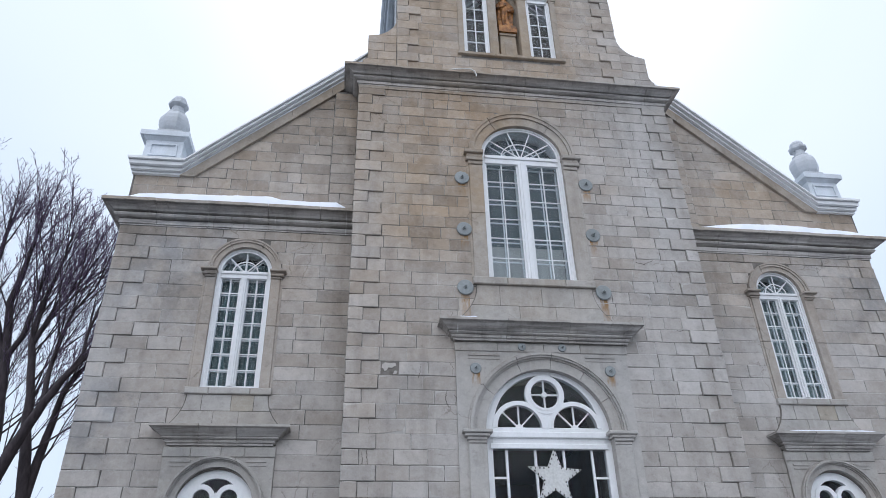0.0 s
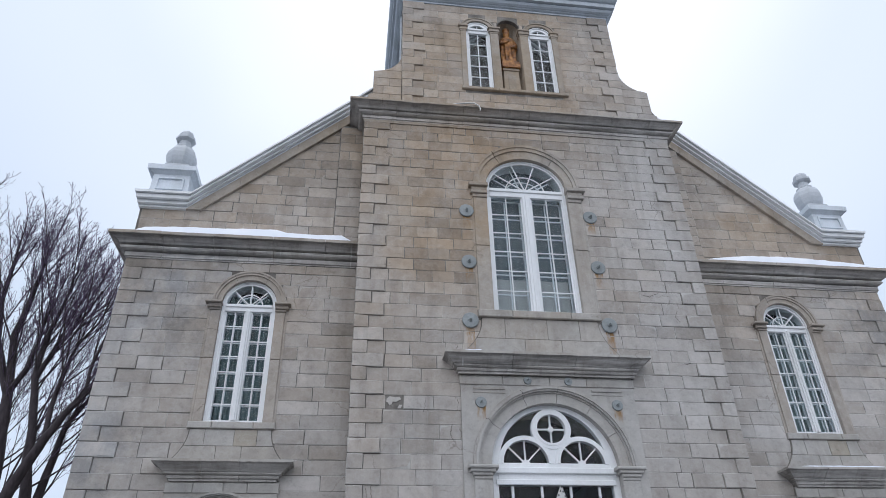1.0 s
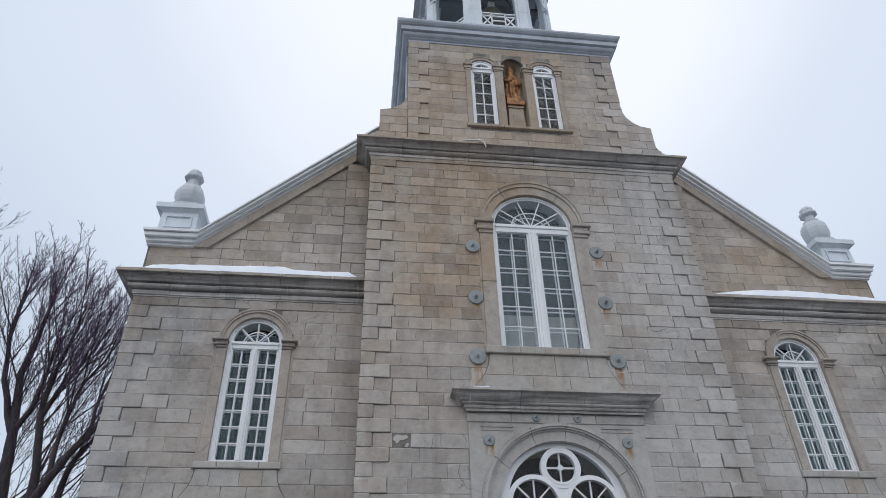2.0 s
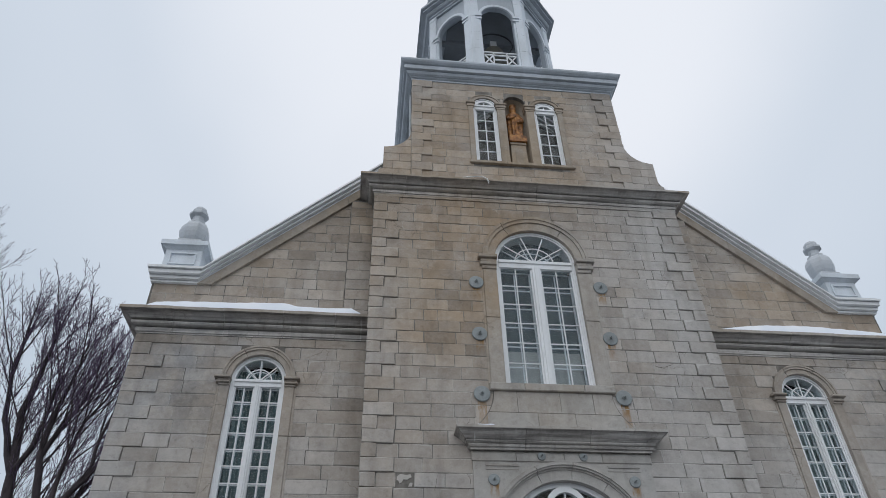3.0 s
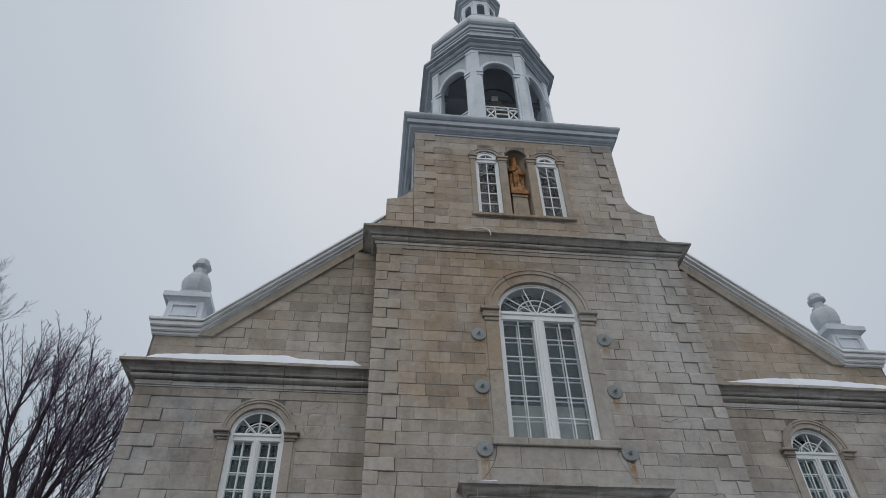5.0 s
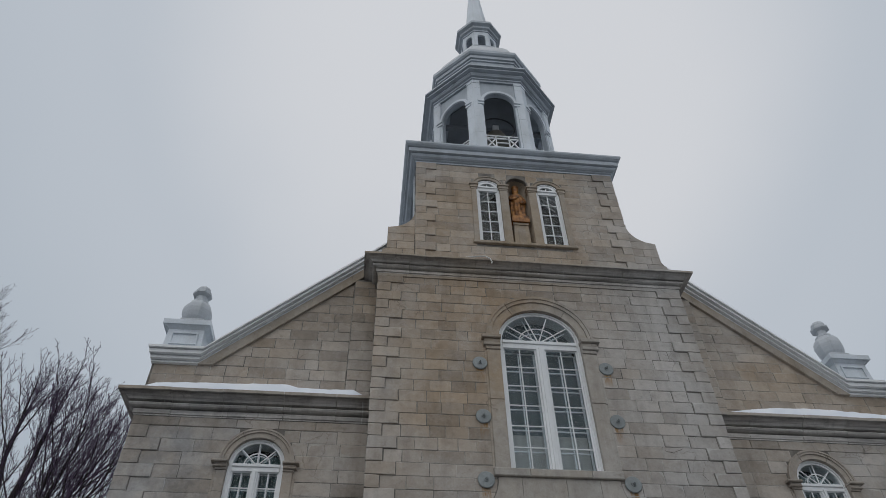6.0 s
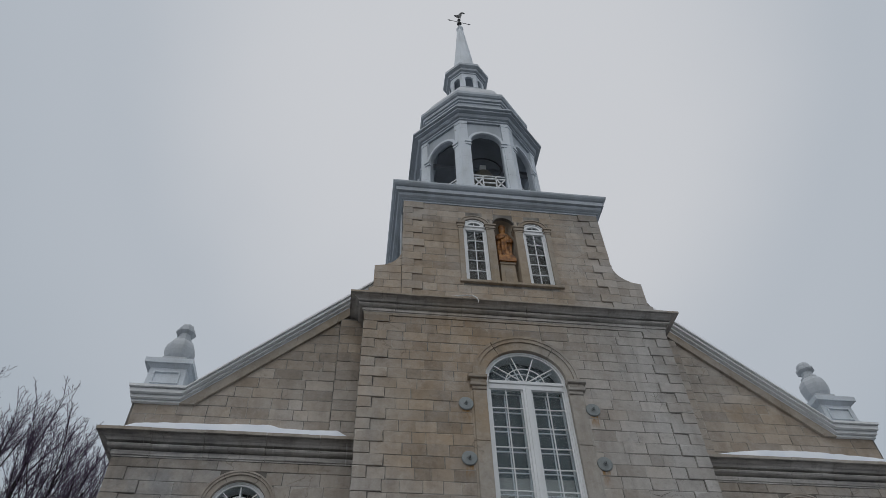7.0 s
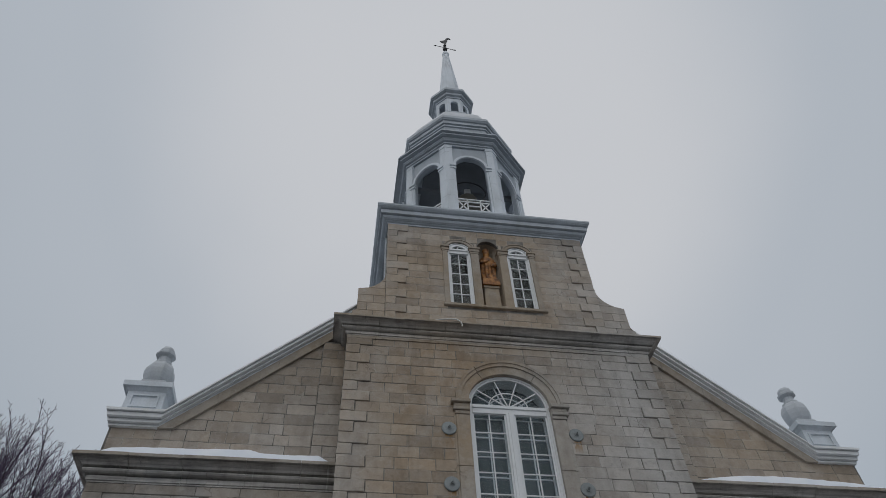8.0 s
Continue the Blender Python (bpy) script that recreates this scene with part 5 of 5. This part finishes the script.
def loose_cable():
    bm = start()
    points = [Vector(p) for p in ((-1.75, -0.30, 13.475), (-1.55, -0.355, 13.475), (-1.35, -0.375, 13.49), (-1.18, -0.40, 13.48), (-1.07, -0.40, 13.41), (-1.03, -0.385, 13.32), (-1.04, -0.375, 13.27))]
    tube(bm, points, [0.017] * len(points), 8)
    cable = new("cable", to_mesh("cable", bm, CABLE, 60))
    tagged(cable, "loose white cable end hanging over the tower cornice", "cable")


loose_cable()


def weathercock():
    vane = thing("weather_vane", (0, AXIS_Y, 36.68), "dark iron weather vane with crossed arms on the spire tip", "weather vane")
    bm = start()
    tube(bm, [Vector((0, 0, 0)), Vector((0, 0, 1.35))], [0.035, 0.022])
    part("rod", bm, DARK_IRON, vane)
    for turn in (0.12, 0.12 + math.pi / 2):
        c, s = math.cos(turn), math.sin(turn)
        bm = start()
        k = 0.55 if turn < 1 else 0.3
        tube(bm, [Vector((-k * c, -k * s, 0.66)), Vector((k * c, k * s, 0.66))], [0.016, 0.016])
        for e in (-1, 1) if turn < 1 else ():
            tube(bm, [Vector((e * 0.50 * c, e * 0.50 * s, 0.66)), Vector((e * 0.64 * c, e * 0.64 * s, 0.66))], [0.04, 0.01])
        part("arm", bm, DARK_IRON, vane)
    bm = start()
    lathe(bm, 0, 0, [(0.03, 0.36), (0.10, 0.40), (0.13, 0.45), (0.10, 0.50), (0.03, 0.54)], 12)
    part("collar", bm, DARK_IRON, vane)
    bm = start()
    lathe(bm, 0, 0, [(0.03, 0.84), (0.07, 0.88), (0.09, 0.92), (0.03, 1.0)], 12)
    part("collar", bm, DARK_IRON, vane)
    bm = start()
    prism(bm, [[(-0.24, 1.46), (-0.12, 1.28), (0.05, 1.25), (0.12, 1.42), (0.18, 1.62), (0.17, 1.80), (0.26, 1.90), (0.36, 1.84), (0.31, 1.95), (0.20, 1.98), (0.08, 1.86), (0.04, 1.66), (-0.06, 1.56)]], -0.025, 0.025)
    part("figure", bm, DARK_IRON, vane)


weathercock()


def church_bell():
    bell = thing("bell", (0.12, 2.2, 21.38), "weathered bronze bell hung from a pale beam in the belfry", "bell")
    bm = start()
    lathe(bm, 0, 0, [(0.62, 0.0), (0.60, 0.06), (0.50, 0.25), (0.42, 0.5), (0.38, 0.75), (0.33, 0.88), (0.15, 0.95)], 24)
    part("body", bm, BRONZE, bell, smooth=50)
    bm = start()
    box(bm, -0.11, 0.11, -0.22, 0.05, 1.0, 1.30)
    box(bm, -0.05, 0.05, -0.20, -0.02, 0.85, 1.02)
    part("headstock", bm, WHITE, bell)
    bm = start()
    box(bm, -1.9, 1.75, -0.08, 0.08, 1.12, 1.30)
    part("beam", bm, SHADOW_METAL, bell)
    bm = start()
    ring(bm, 0, 0.80, 0.60, 0.635, -0.45, -0.41, 32)
    part("wheel", bm, DARK_IRON, bell)


church_bell()


# ------------------------------------------------------------------ bare winter trees
def bare_tree(base, stems, seed, label, twig=0.0064, heart=None, reach=8.7, sparse=1.0):
    """Forked stems, given by a few bends each, with straight branches that fan out from the crown's heart, switches, twigs and short spurs."""
    rng = random.Random(seed)
    tree = thing("tree", base, label, "tree", "bare trees beside the church")
    wood, twigs = start(), start()
    centre = Vector(heart or (base[0], base[1], 6.0)) - Vector(base)
    # per level: spacing along the parent, angle from it, pull upwards
    spacing, spread, lift = (0.33, 0.165, 0.11, 0.06), ((0.35, 1.0), (0.40, 0.85), (0.40, 0.9), (0.5, 1.1)), (0.12, 0.10, 0.06, 0.05)

    def shoot(p, way, length, thick, thin, steps, bend):
        """A nearly straight shoot that turns slowly upwards."""
        q, size = [p], [thick]
        for j in range(steps):
            way = (way + Vector((rng.uniform(-1, 1) * bend, rng.uniform(-1, 1) * bend, rng.uniform(0.0, 1.6) * bend))).normalized()
            q.append(q[-1] + way * length / steps)
            size.append(thick + (thin - thick) * (j + 1) / steps)
        return q, size

    def limb(points, radii, level, bare):
        tube(wood if level < 2 else twigs, points, radii, 8 if level < 1 else 5 if level < 2 else 3)
        if level > 3:
            return
        lengths = [(b - a).length for a, b in zip(points, points[1:])]
        total = sum(lengths)
        along = total * bare + rng.uniform(0, spacing[level]) * sparse
        turn = rng.uniform(0, 6.28)
        while along < total:
            k, g = 0, along
            while k < len(lengths) - 1 and g > lengths[k]:
                g -= lengths[k]
                k += 1
            g = min(1.0, g / lengths[k])
            f = along / total
            p, r = points[k].lerp(points[k + 1], g), radii[k] + (radii[k + 1] - radii[k]) * g
            d = (points[k + 1] - points[k]).normalized()
            turn += 2.4 + rng.uniform(-0.5, 0.5)
            side = d.cross(Vector((0.2, 0.9, 0.3))).normalized()
            axis = Matrix.Rotation(turn, 3, d) @ side
            way = Matrix.Rotation(rng.uniform(*spread[level]), 3, axis) @ d
            fan = (p - centre).normalized()
            way = (way + Vector((0, 0, lift[level])) + fan * (0.85, 0.30, 0.12, 0)[level]).normalized()
            room = max(0.3, reach - (p - centre).length)
            length = (min(3.0, room * 1.05) * rng.uniform(0.55, 1.0), min(1.25, total * 0.55) * (1.1 - 0.6 * f) * rng.uniform(0.5, 1.1),
                      min(0.42, total * 0.5) * (1.05 - 0.5 * f) * rng.uniform(0.4, 1.2), rng.uniform(0.015, 0.055))[level]
            if level < 3 or rng.random() < 0.7:
                thick = max(twig * (1.0 if level < 3 else 0.85), min(r * 0.6, length * (0.0105 if level == 0 else 0.0075)))
                limb(*shoot(p, way, length, thick, twig * (0.8 if level < 2 else 0.65), (5, 4, 2, 1)[level], (0.09, 0.10, 0.12, 0)[level]), level + 1, (0.25, 0.15, 0.1, 0)[level])
            along += spacing[level] * sparse * rng.uniform(0.5, 1.5)

    for bends, r0, r1, bare in stems:
        points = [Vector(b) - Vector(base) for b in bends]
        fine = []
        for a, b in zip(points, points[1:]):
            for j in range(3):
                fine.append(a.lerp(b, j / 3) + Vector((rng.uniform(-1, 1), rng.uniform(-1, 1), 0)) * 0.02)
        fine.append(points[-1])
        limb(fine, [r0 + (r1 - r0) * (i / (len(fine) - 1)) ** 0.8 for i in range(len(fine))], 0, bare)
    part("trunk", wood, BARK, tree, "dark rough stems and limbs", smooth=60)
    crown = part("crown", twigs, TWIG, tree, "fine purplish-brown bare twigs")
    tagged(crown, kind="stuff")


bare_tree((-11.3, 6.0, -0.1), (
    (((-11.3, 6.0, -0.2), (-11.25, 6.0, 3.0), (-11.33, 6.0, 4.8), (-11.66, 6.0, 6.3), (-11.77, 6.0, 7.3), (-12.1, 6.0, 8.6), (-12.15, 6.0, 9.45), (-12.04, 6.0, 10.2), (-11.9, 6.0, 11.4), (-11.85, 6.0, 12.1)), 0.20, 0.02, 0.46),
    (((-11.32, 6.05, 4.6), (-11.2, 6.2, 6.2), (-11.1, 6.2, 7.4), (-10.73, 6.2, 8.1), (-10.3, 6.2, 9.2)), 0.13, 0.03, 0.35),
    (((-12.1, 6.0, 8.6), (-11.75, 6.1, 9.7), (-11.35, 6.2, 10.7), (-11.1, 6.2, 11.4)), 0.08, 0.02, 0.1)),
    11, "bare deciduous tree with dark upright stems and purplish twigs", heart=(-13.0, 6.0, 6.0), reach=7.8, sparse=0.9)
bare_tree((-12.3, 6.2, -0.1), (
    (((-12.3, 6.2, -0.2), (-12.3, 6.2, 3.5), (-12.5, 6.4, 5.9), (-12.7, 6.4, 7.35), (-12.85, 6.4, 8.3), (-13.15, 6.4, 10.0), (-13.05, 6.4, 11.3), (-13.0, 6.4, 12.2), (-13.05, 6.4, 12.9)), 0.26, 0.02, 0.48),
    (((-12.35, 6.1, 4.1), (-11.87, 5.5, 5.0), (-11.4, 5.3, 6.15), (-11.1, 5.2, 6.8), (-10.8, 5.2, 7.4), (-10.4, 5.2, 8.0), (-10.1, 5.2, 8.7), (-9.9, 5.2, 9.4)), 0.18, 0.03, 0.55),
    (((-11.12, 5.2, 6.8), (-11.27, 5.5, 8.05), (-11.2, 5.6, 8.9), (-11.14, 5.6, 9.4), (-10.75, 5.6, 10.1), (-10.5, 5.6, 10.7)), 0.07, 0.02, 0.2),
    (((-12.85, 6.4, 8.3), (-13.5, 6.3, 9.8), (-13.8, 6.3, 11.4), (-13.85, 6.3, 12.9)), 0.11, 0.02, 0.3),
    (((-12.85, 6.4, 8.3), (-12.45, 6.2, 9.1), (-12.3, 6.0, 10.0), (-12.25, 6.0, 11.0)), 0.09, 0.02, 0.2),
    (((-10.45, 5.2, 7.95), (-10.5, 5.3, 8.8), (-10.3, 5.3, 9.8)), 0.06, 0.02, 0.2)),
    23, "bare deciduous tree with a slanting limb and purplish twigs", heart=(-13.3, 6.0, 6.0), reach=8.5, sparse=0.9)
bare_tree((-19.0, 8.0, -0.1), (
    (((-19.0, 8.0, -0.2), (-19.0, 8.0, 6.0), (-18.8, 8.0, 11.0), (-18.2, 8.0, 14.0), (-17.6, 8.0, 16.0), (-17.2, 8.0, 17.0)), 0.26, 0.010, 0.78),
    (((-18.7, 8.0, 12.0), (-18.0, 8.1, 13.8), (-17.4, 8.1, 15.0), (-16.9, 8.1, 15.8)), 0.06, 0.010, 0.55)),
    37, "tall bare deciduous tree standing behind others", 0.0046, heart=(-19.6, 8.0, 11.0), reach=7.4)

bare_tree((-15.6, 12.0, -0.1), (
    (((-15.6, 12.0, -0.2), (-15.5, 12.0, 3.0), (-15.0, 12.0, 6.0), (-14.4, 12.0, 8.6), (-14.0, 12.0, 10.4)), 0.09, 0.012, 0.25),
    (((-15.5, 12.0, 2.6), (-14.4, 12.2, 5.0), (-13.4, 12.2, 7.4), (-12.7, 12.2, 9.6)), 0.06, 0.012, 0.2),
    (((-15.1, 12.0, 5.6), (-15.3, 11.8, 8.0), (-15.2, 11.8, 10.2)), 0.05, 0.012, 0.12)),
    53, "slender low-branched bare tree in the distance", 0.0062, heart=(-15.2, 12.0, 3.0), reach=9.0, sparse=2.6)

# ------------------------------------------------------------------ coursed blocks, laid last
BLOCKS = {}


def rough_block(bm, x0, x1, y0, y1, z0, z1, rng):
    """A hand-dressed block: wavering arrises, a worn bevel and now and then a broken corner."""
    deep = y1 - 0.03 - y0
    bevel = min(0.010, deep * 0.8)
    w, h = x1 - x0, z1 - z0
    rim = [(x0, z0), (x0 + w * rng.uniform(0.35, 0.65), z0), (x1, z0), (x1, z0 + h * rng.uniform(0.4, 0.6)), (x1, z1), (x0 + w * rng.uniform(0.35, 0.65), z1), (x0, z1), (x0, z0 + h * rng.uniform(0.4, 0.6))]
    cx, cz = (x0 + x1) / 2, (z0 + z1) / 2
    play = min(0.006, w * 0.05)
    rim = [(x + rng.uniform(-1, 1) * play, z + rng.uniform(-1, 1) * play * 0.8) for x, z in rim]
    worn = [rng.uniform(0.004, 0.013) for _ in rim]
    if rng.random() < 0.10:
        worn[rng.choice((0, 2, 4, 6))] = rng.uniform(0.03, 0.06)
    def inward(k):
        x, z = rim[k]
        return (x + math.copysign(min(worn[k], w * 0.3), cx - x) * (abs(x - cx) > w * 0.3), z + math.copysign(min(worn[k], h * 0.3), cz - z) * (abs(z - cz) > h * 0.3))
    back = [bm.verts.new((x, y1, z)) for x, z in rim]
    edge = [bm.verts.new((x, y0 + bevel, z)) for x, z in rim]
    front = []
    for k in range(8):
        x, z = inward(k)
        front.append(bm.verts.new((x, y0, z)))
    bm.faces.new(front)
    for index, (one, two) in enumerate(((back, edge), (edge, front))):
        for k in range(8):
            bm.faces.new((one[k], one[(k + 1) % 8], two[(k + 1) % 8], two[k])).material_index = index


def block_mesh(w, h, proud, material, variant):
    key = (round(w, 2), round(h, 3), round(proud, 3), variant)
    if key not in BLOCKS:
        bm = start()
        rough_block(bm, -w / 2, w / 2, -proud, 0.03, 0, h, random.Random(w * 91 + h * 37 + proud * 501 + variant))
        BLOCKS[key] = to_mesh("stone_block", bm, material)
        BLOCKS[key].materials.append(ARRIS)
    return BLOCKS[key]


def lay(parent, y, z0, z1, h, span, gaps, widths, quoins, seed, single, cap=300, ends=(1, 1), joint=0.013, bed=0.011):
    """Courses of blocks in front of a wall: those in the stretch 'single' (z from, z to) are pieces of their own, the rest one mesh."""
    rng = random.Random(seed)
    rest = start()
    pieces, course = 0, 0
    z = z0
    while z < z1 - 0.02:
        top = min(z + h, z1)
        left, right = span(z, top)
        cells = []
        long_turn = course % 2 == 0
        if quoins:
            size = quoins[0] if long_turn else quoins[1]
            size += rng.uniform(-0.03, 0.03)
            if ends[0]:
                cells.append((left - 0.012, left + size, quoins[2]))
                left += size
            if ends[1]:
                cells.append((right - size, right + 0.012, quoins[2]))
                right -= size
        runs = [(left, right)]
        for a, b in gaps(z, top):
            runs = [r for p, q in runs for r in ((p, min(q, a)), (max(p, b), q)) if r[1] - r[0] > 0.04]
        for a, b in runs:
            length = b - a
            n = max(1, round(length / rng.uniform(*widths)))
            shares = [rng.uniform(0.55, 1.45) for _ in range(n)]
            total = sum(shares)
            x = a
            for share in shares:
                w = length * share / total
                cells.append((x, x + w, rng.choice((0.005, 0.007, 0.009, 0.012, 0.017))))
                x += w
        for a, b, proud in cells:
            tight = rng.random()
            if proud < 0.03 and tight < 0.25:
                b += joint * 0.85
            w, tall = b - a - joint, top - z - bed * (0.15 if tight > 0.8 and proud < 0.03 else 1.0)
            if w < 0.03:
                continue
            if single[0] <= z < single[1] and pieces < cap:
                w = max(0.04, round(w / 0.02) * 0.02)
                shared("stone_block", block_mesh(w, tall, proud, STONE, rng.randrange(3)), parent, ((a + b) / 2, y, z + bed / 2)).rotation_euler.y = radians(rng.uniform(-0.35, 0.35))
                pieces += 1
            else:
                nick = rng.uniform(-0.004, 0.004)
                rough_block(rest, a + joint / 2 + nick, b - joint / 2 + nick, y - proud, y + 0.03, z + bed / 2 - nick / 2, z + bed / 2 + tall + nick / 2, rng)
        z, course = top, course + 1
    if len(rest.verts):
        blocks = part("blockwork", rest, STONE, parent)
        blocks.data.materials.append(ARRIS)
        tagged(blocks, kind="stuff")
    else:
        rest.free()


def arch_gap(cx, half, width, low, spring, squash=1.0):
    """The stretch that a round-headed opening takes out of a course."""
    def gap(z, top):
        if top <= low or z >= spring + (half + width * 0.9) * squash:
            return None
        if z <= spring:
            return (cx - half - width * 0.85, cx + half + width * 0.85)
        u = (z - spring) / squash
        r = half + width * 0.5
        if u >= r:
            return None
        x = math.sqrt(r * r - u * u)
        return (cx - x, cx + x)
    return gap


def band_gap(cx, half, low, high):
    return lambda z, top: (cx - half, cx + half) if top > low + 0.03 and z < high - 0.03 else None


def all_gaps(*tests):
    return lambda z, top: [g for g in (t(z, top) for t in tests) if g]


def children(name):
    return next(o for o in church.children if o.name == name)


lay(children("tower_wall"), 0.0, 2.32, 12.98, STEP, lambda z, t: (-TOWER, TOWER),
    all_gaps(arch_gap(0, 0.93, 0.31, 7.87, 11.30), band_gap(0, 1.71, 0.0, 6.95), band_gap(0, 1.2, 7.0, 7.87), band_gap(-2.98, 0.17, 5.92, 6.12), arch_gap(0, 1.2, 0.2, 0, 4.8)),
    (0.40, 0.66), (0.60, 0.30, 0.042), 5, (3.4, 9.7))

wing_tests = [t for s in (-1, 1) for t in (arch_gap(5.97 * s, 0.55, 0.22, 5.67, 8.30), band_gap(5.97 * s, 0.96, 0.0, 5.0))]
gable = children("gable_wall")
lay(gable, WING_Y, 2.30, 9.06, STEP_W, lambda z, t: (-WING, -TOWER), all_gaps(*wing_tests), (0.52, 0.88), (0.66, 0.34, 0.040), 31, (3.4, 9.1), 170, (1, 0))
lay(gable, WING_Y, 2.30, 9.06, STEP_W, lambda z, t: (TOWER, WING), all_gaps(*wing_tests), (0.54, 0.92), (0.66, 0.34, 0.040), 32, (4.9, 9.1), 130, (0, 1), joint=0.008, bed=0.007)


def gable_edge(z):
    return 8.56 if z < 10.5 else 7.62 - (z + 0.284 - 10.56) / SLOPE


for s in (-1, 1):
    lay(gable, WING_Y, 9.76, 13.2, STEP, (lambda z, t: (-gable_edge(z), -4.37)) if s < 0 else (lambda z, t: (4.37, gable_edge(z))), lambda z, t: [], (0.42, 0.68), None, 41 + s, (0, 0), **(dict(joint=0.005, bed=0.007) if s > 0 else {}))
    strip = [o for o in church.children if o.name.startswith("pilaster")][0 if s < 0 else 1]
    lay(strip, 0.575, 9.76, 13.28, STEP, (lambda z, t: (-4.36, -3.81)) if s < 0 else (lambda z, t: (3.81, 4.36)), lambda z, t: [], (0.26, 0.50), None, 51 + s, (9.0, 14.0))

upper = children("upper_wall")
lay(upper, UP_Y, 13.45, 17.60, UP_STEP, lambda z, t: (-UP, UP),
    all_gaps(band_gap(0, 1.28, 14.37, 16.56), *(arch_gap(0.865 * s, 0.325, 0.16, 16.5, 16.78, 0.82) for s in (-1, 1)), arch_gap(0, 0.31, 0.02, 16.5, 16.9)),
    (0.42, 0.75), (0.56, 0.28, 0.050), 61, (13.4, 17.7), 200, joint=0.007, bed=0.005)


def shoulder_edge(z):
    if z < 13.95:
        return 3.745
    if z < 14.80:
        return 3.63
    return 3.58 - 0.66 * math.sqrt(max(0.0, 1 - min(1.0, (15.5 - z) / 0.70) ** 2))


def shoulder_blocks(s):
    z, course = 13.45, 0
    while z < 15.45:
        top = min(z + UP_STEP, 15.48)
        levels = [z + 0.006 + (top - z - 0.012) * i / 5 for i in range(6)]
        split = 3.22 if course % 2 else 3.38
        for a, b in ((2.93, split), (split + 0.011, None)):
            if b is None and shoulder_edge(top) < split + 0.05:
                continue
            last = b is None or shoulder_edge(top) < split + 0.05
            edge = [(s * (max(a + 0.01, shoulder_edge(v)) if last else b), v) for v in levels]
            bm = start()
            prism(bm, [[(s * a, v) for v in levels[::-1]] + edge], UP_Y - 0.016, UP_Y + 0.03)
            part("shoulder_stone", bm, STONE, upper)
        z, course = top, course + 1


shoulder_blocks(-1)
shoulder_blocks(1)


def broken_stone():
    """The shattered face of one block, standing back in its bed."""
    rng = random.Random(77)
    bm = start()
    # The hollow's shade is put in as a dark flat back.
    box(bm, -3.14, -2.82, 0.012, 0.03, 5.905, 6.155, 0.003)
    part("broken_bed", bm, CRACK, children("tower_wall"), "back of a broken block's hollow, coloured dark for its shade")
    bm = start()
    rim = [(-3.125, 6.10), (-3.06, 6.138), (-2.95, 6.125), (-2.875, 6.14), (-2.85, 6.085), (-2.90, 6.06), (-2.93, 6.03), (-3.0, 6.04), (-3.03, 5.985), (-3.07, 5.97), (-3.09, 6.02), (-3.13, 6.04)]
    prism(bm, [[(x + rng.uniform(-1, 1) * 0.008, z + rng.uniform(-1, 1) * 0.006) for x, z in rim]], -0.012, 0.03)
    prism(bm, [[(-2.92, 5.915), (-2.85, 5.92), (-2.832, 5.98), (-2.88, 5.99)]], -0.002, 0.03)
    part("broken_stone", bm, ARRIS, children("tower_wall"), "chipped block with a pale broken face")


broken_stone()


def crack(parent, path, y, width, seed):
    """An open crack across a few blocks: a thin jagged line of dark bedding."""
    rng = random.Random(seed)
    points = []
    for (ax, az), (bx, bz) in zip(path, path[1:]):
        for k in range(9):
            f = k / 9
            f = f * f * (3 - 2 * f)
            points.append((ax + (bx - ax) * f + noise.noise((az * 9 + k * 0.8, seed, 0)) * 0.03, az + (bz - az) * k / 9 + noise.noise((ax * 9 + k * 0.8, seed, 7)) * 0.012))
    points.append(path[-1])
    n = len(points)
    half = [width * rng.uniform(0.12, 0.6) * (1 - 0.7 * abs(2 * i / (n - 1) - 1)) for i in range(n)]
    along = abs(path[-1][0] - path[0][0]) > abs(path[-1][1] - path[0][1])
    one = [(x, z - h) if along else (x - h, z) for (x, z), h in zip(points, half)]
    two = [(x, z + h) if along else (x + h, z) for (x, z), h in zip(points, half)]
    bm = start()
    prism(bm, [one + two[::-1]], y - 0.019, y + 0.01)
    part("crack", bm, CRACK, parent)


CRACKS = (((-2.389, 6.13), (-2.40, 6.0), (-2.43, 5.85)), ((-1.90, 5.63), (-1.93, 5.46), (-1.877, 5.28)), ((2.31, 8.56), (2.49, 8.51), (2.71, 8.63)), ((3.04, 8.2), (2.98, 8.05), (3.06, 7.92)),
          ((2.93, 6.99), (3.0, 6.97), (3.07, 7.0)), ((-1.74, 7.25), (-1.80, 7.05), (-1.795, 6.89)), ((-3.345, 5.05), (-3.31, 4.75), (-3.36, 4.45), (-3.32, 4.1), (-3.325, 3.7)), ((-3.457, 4.48), (-3.43, 4.33), (-3.467, 4.18)),
          ((-1.83, 6.18), (-1.77, 6.05), (-1.79, 5.90)), ((-1.77, 5.56), (-1.72, 5.45), (-1.755, 5.35)))

for seed, path in enumerate(CRACKS):
    crack(children("tower_wall"), path, 0.0, 0.012, seed)
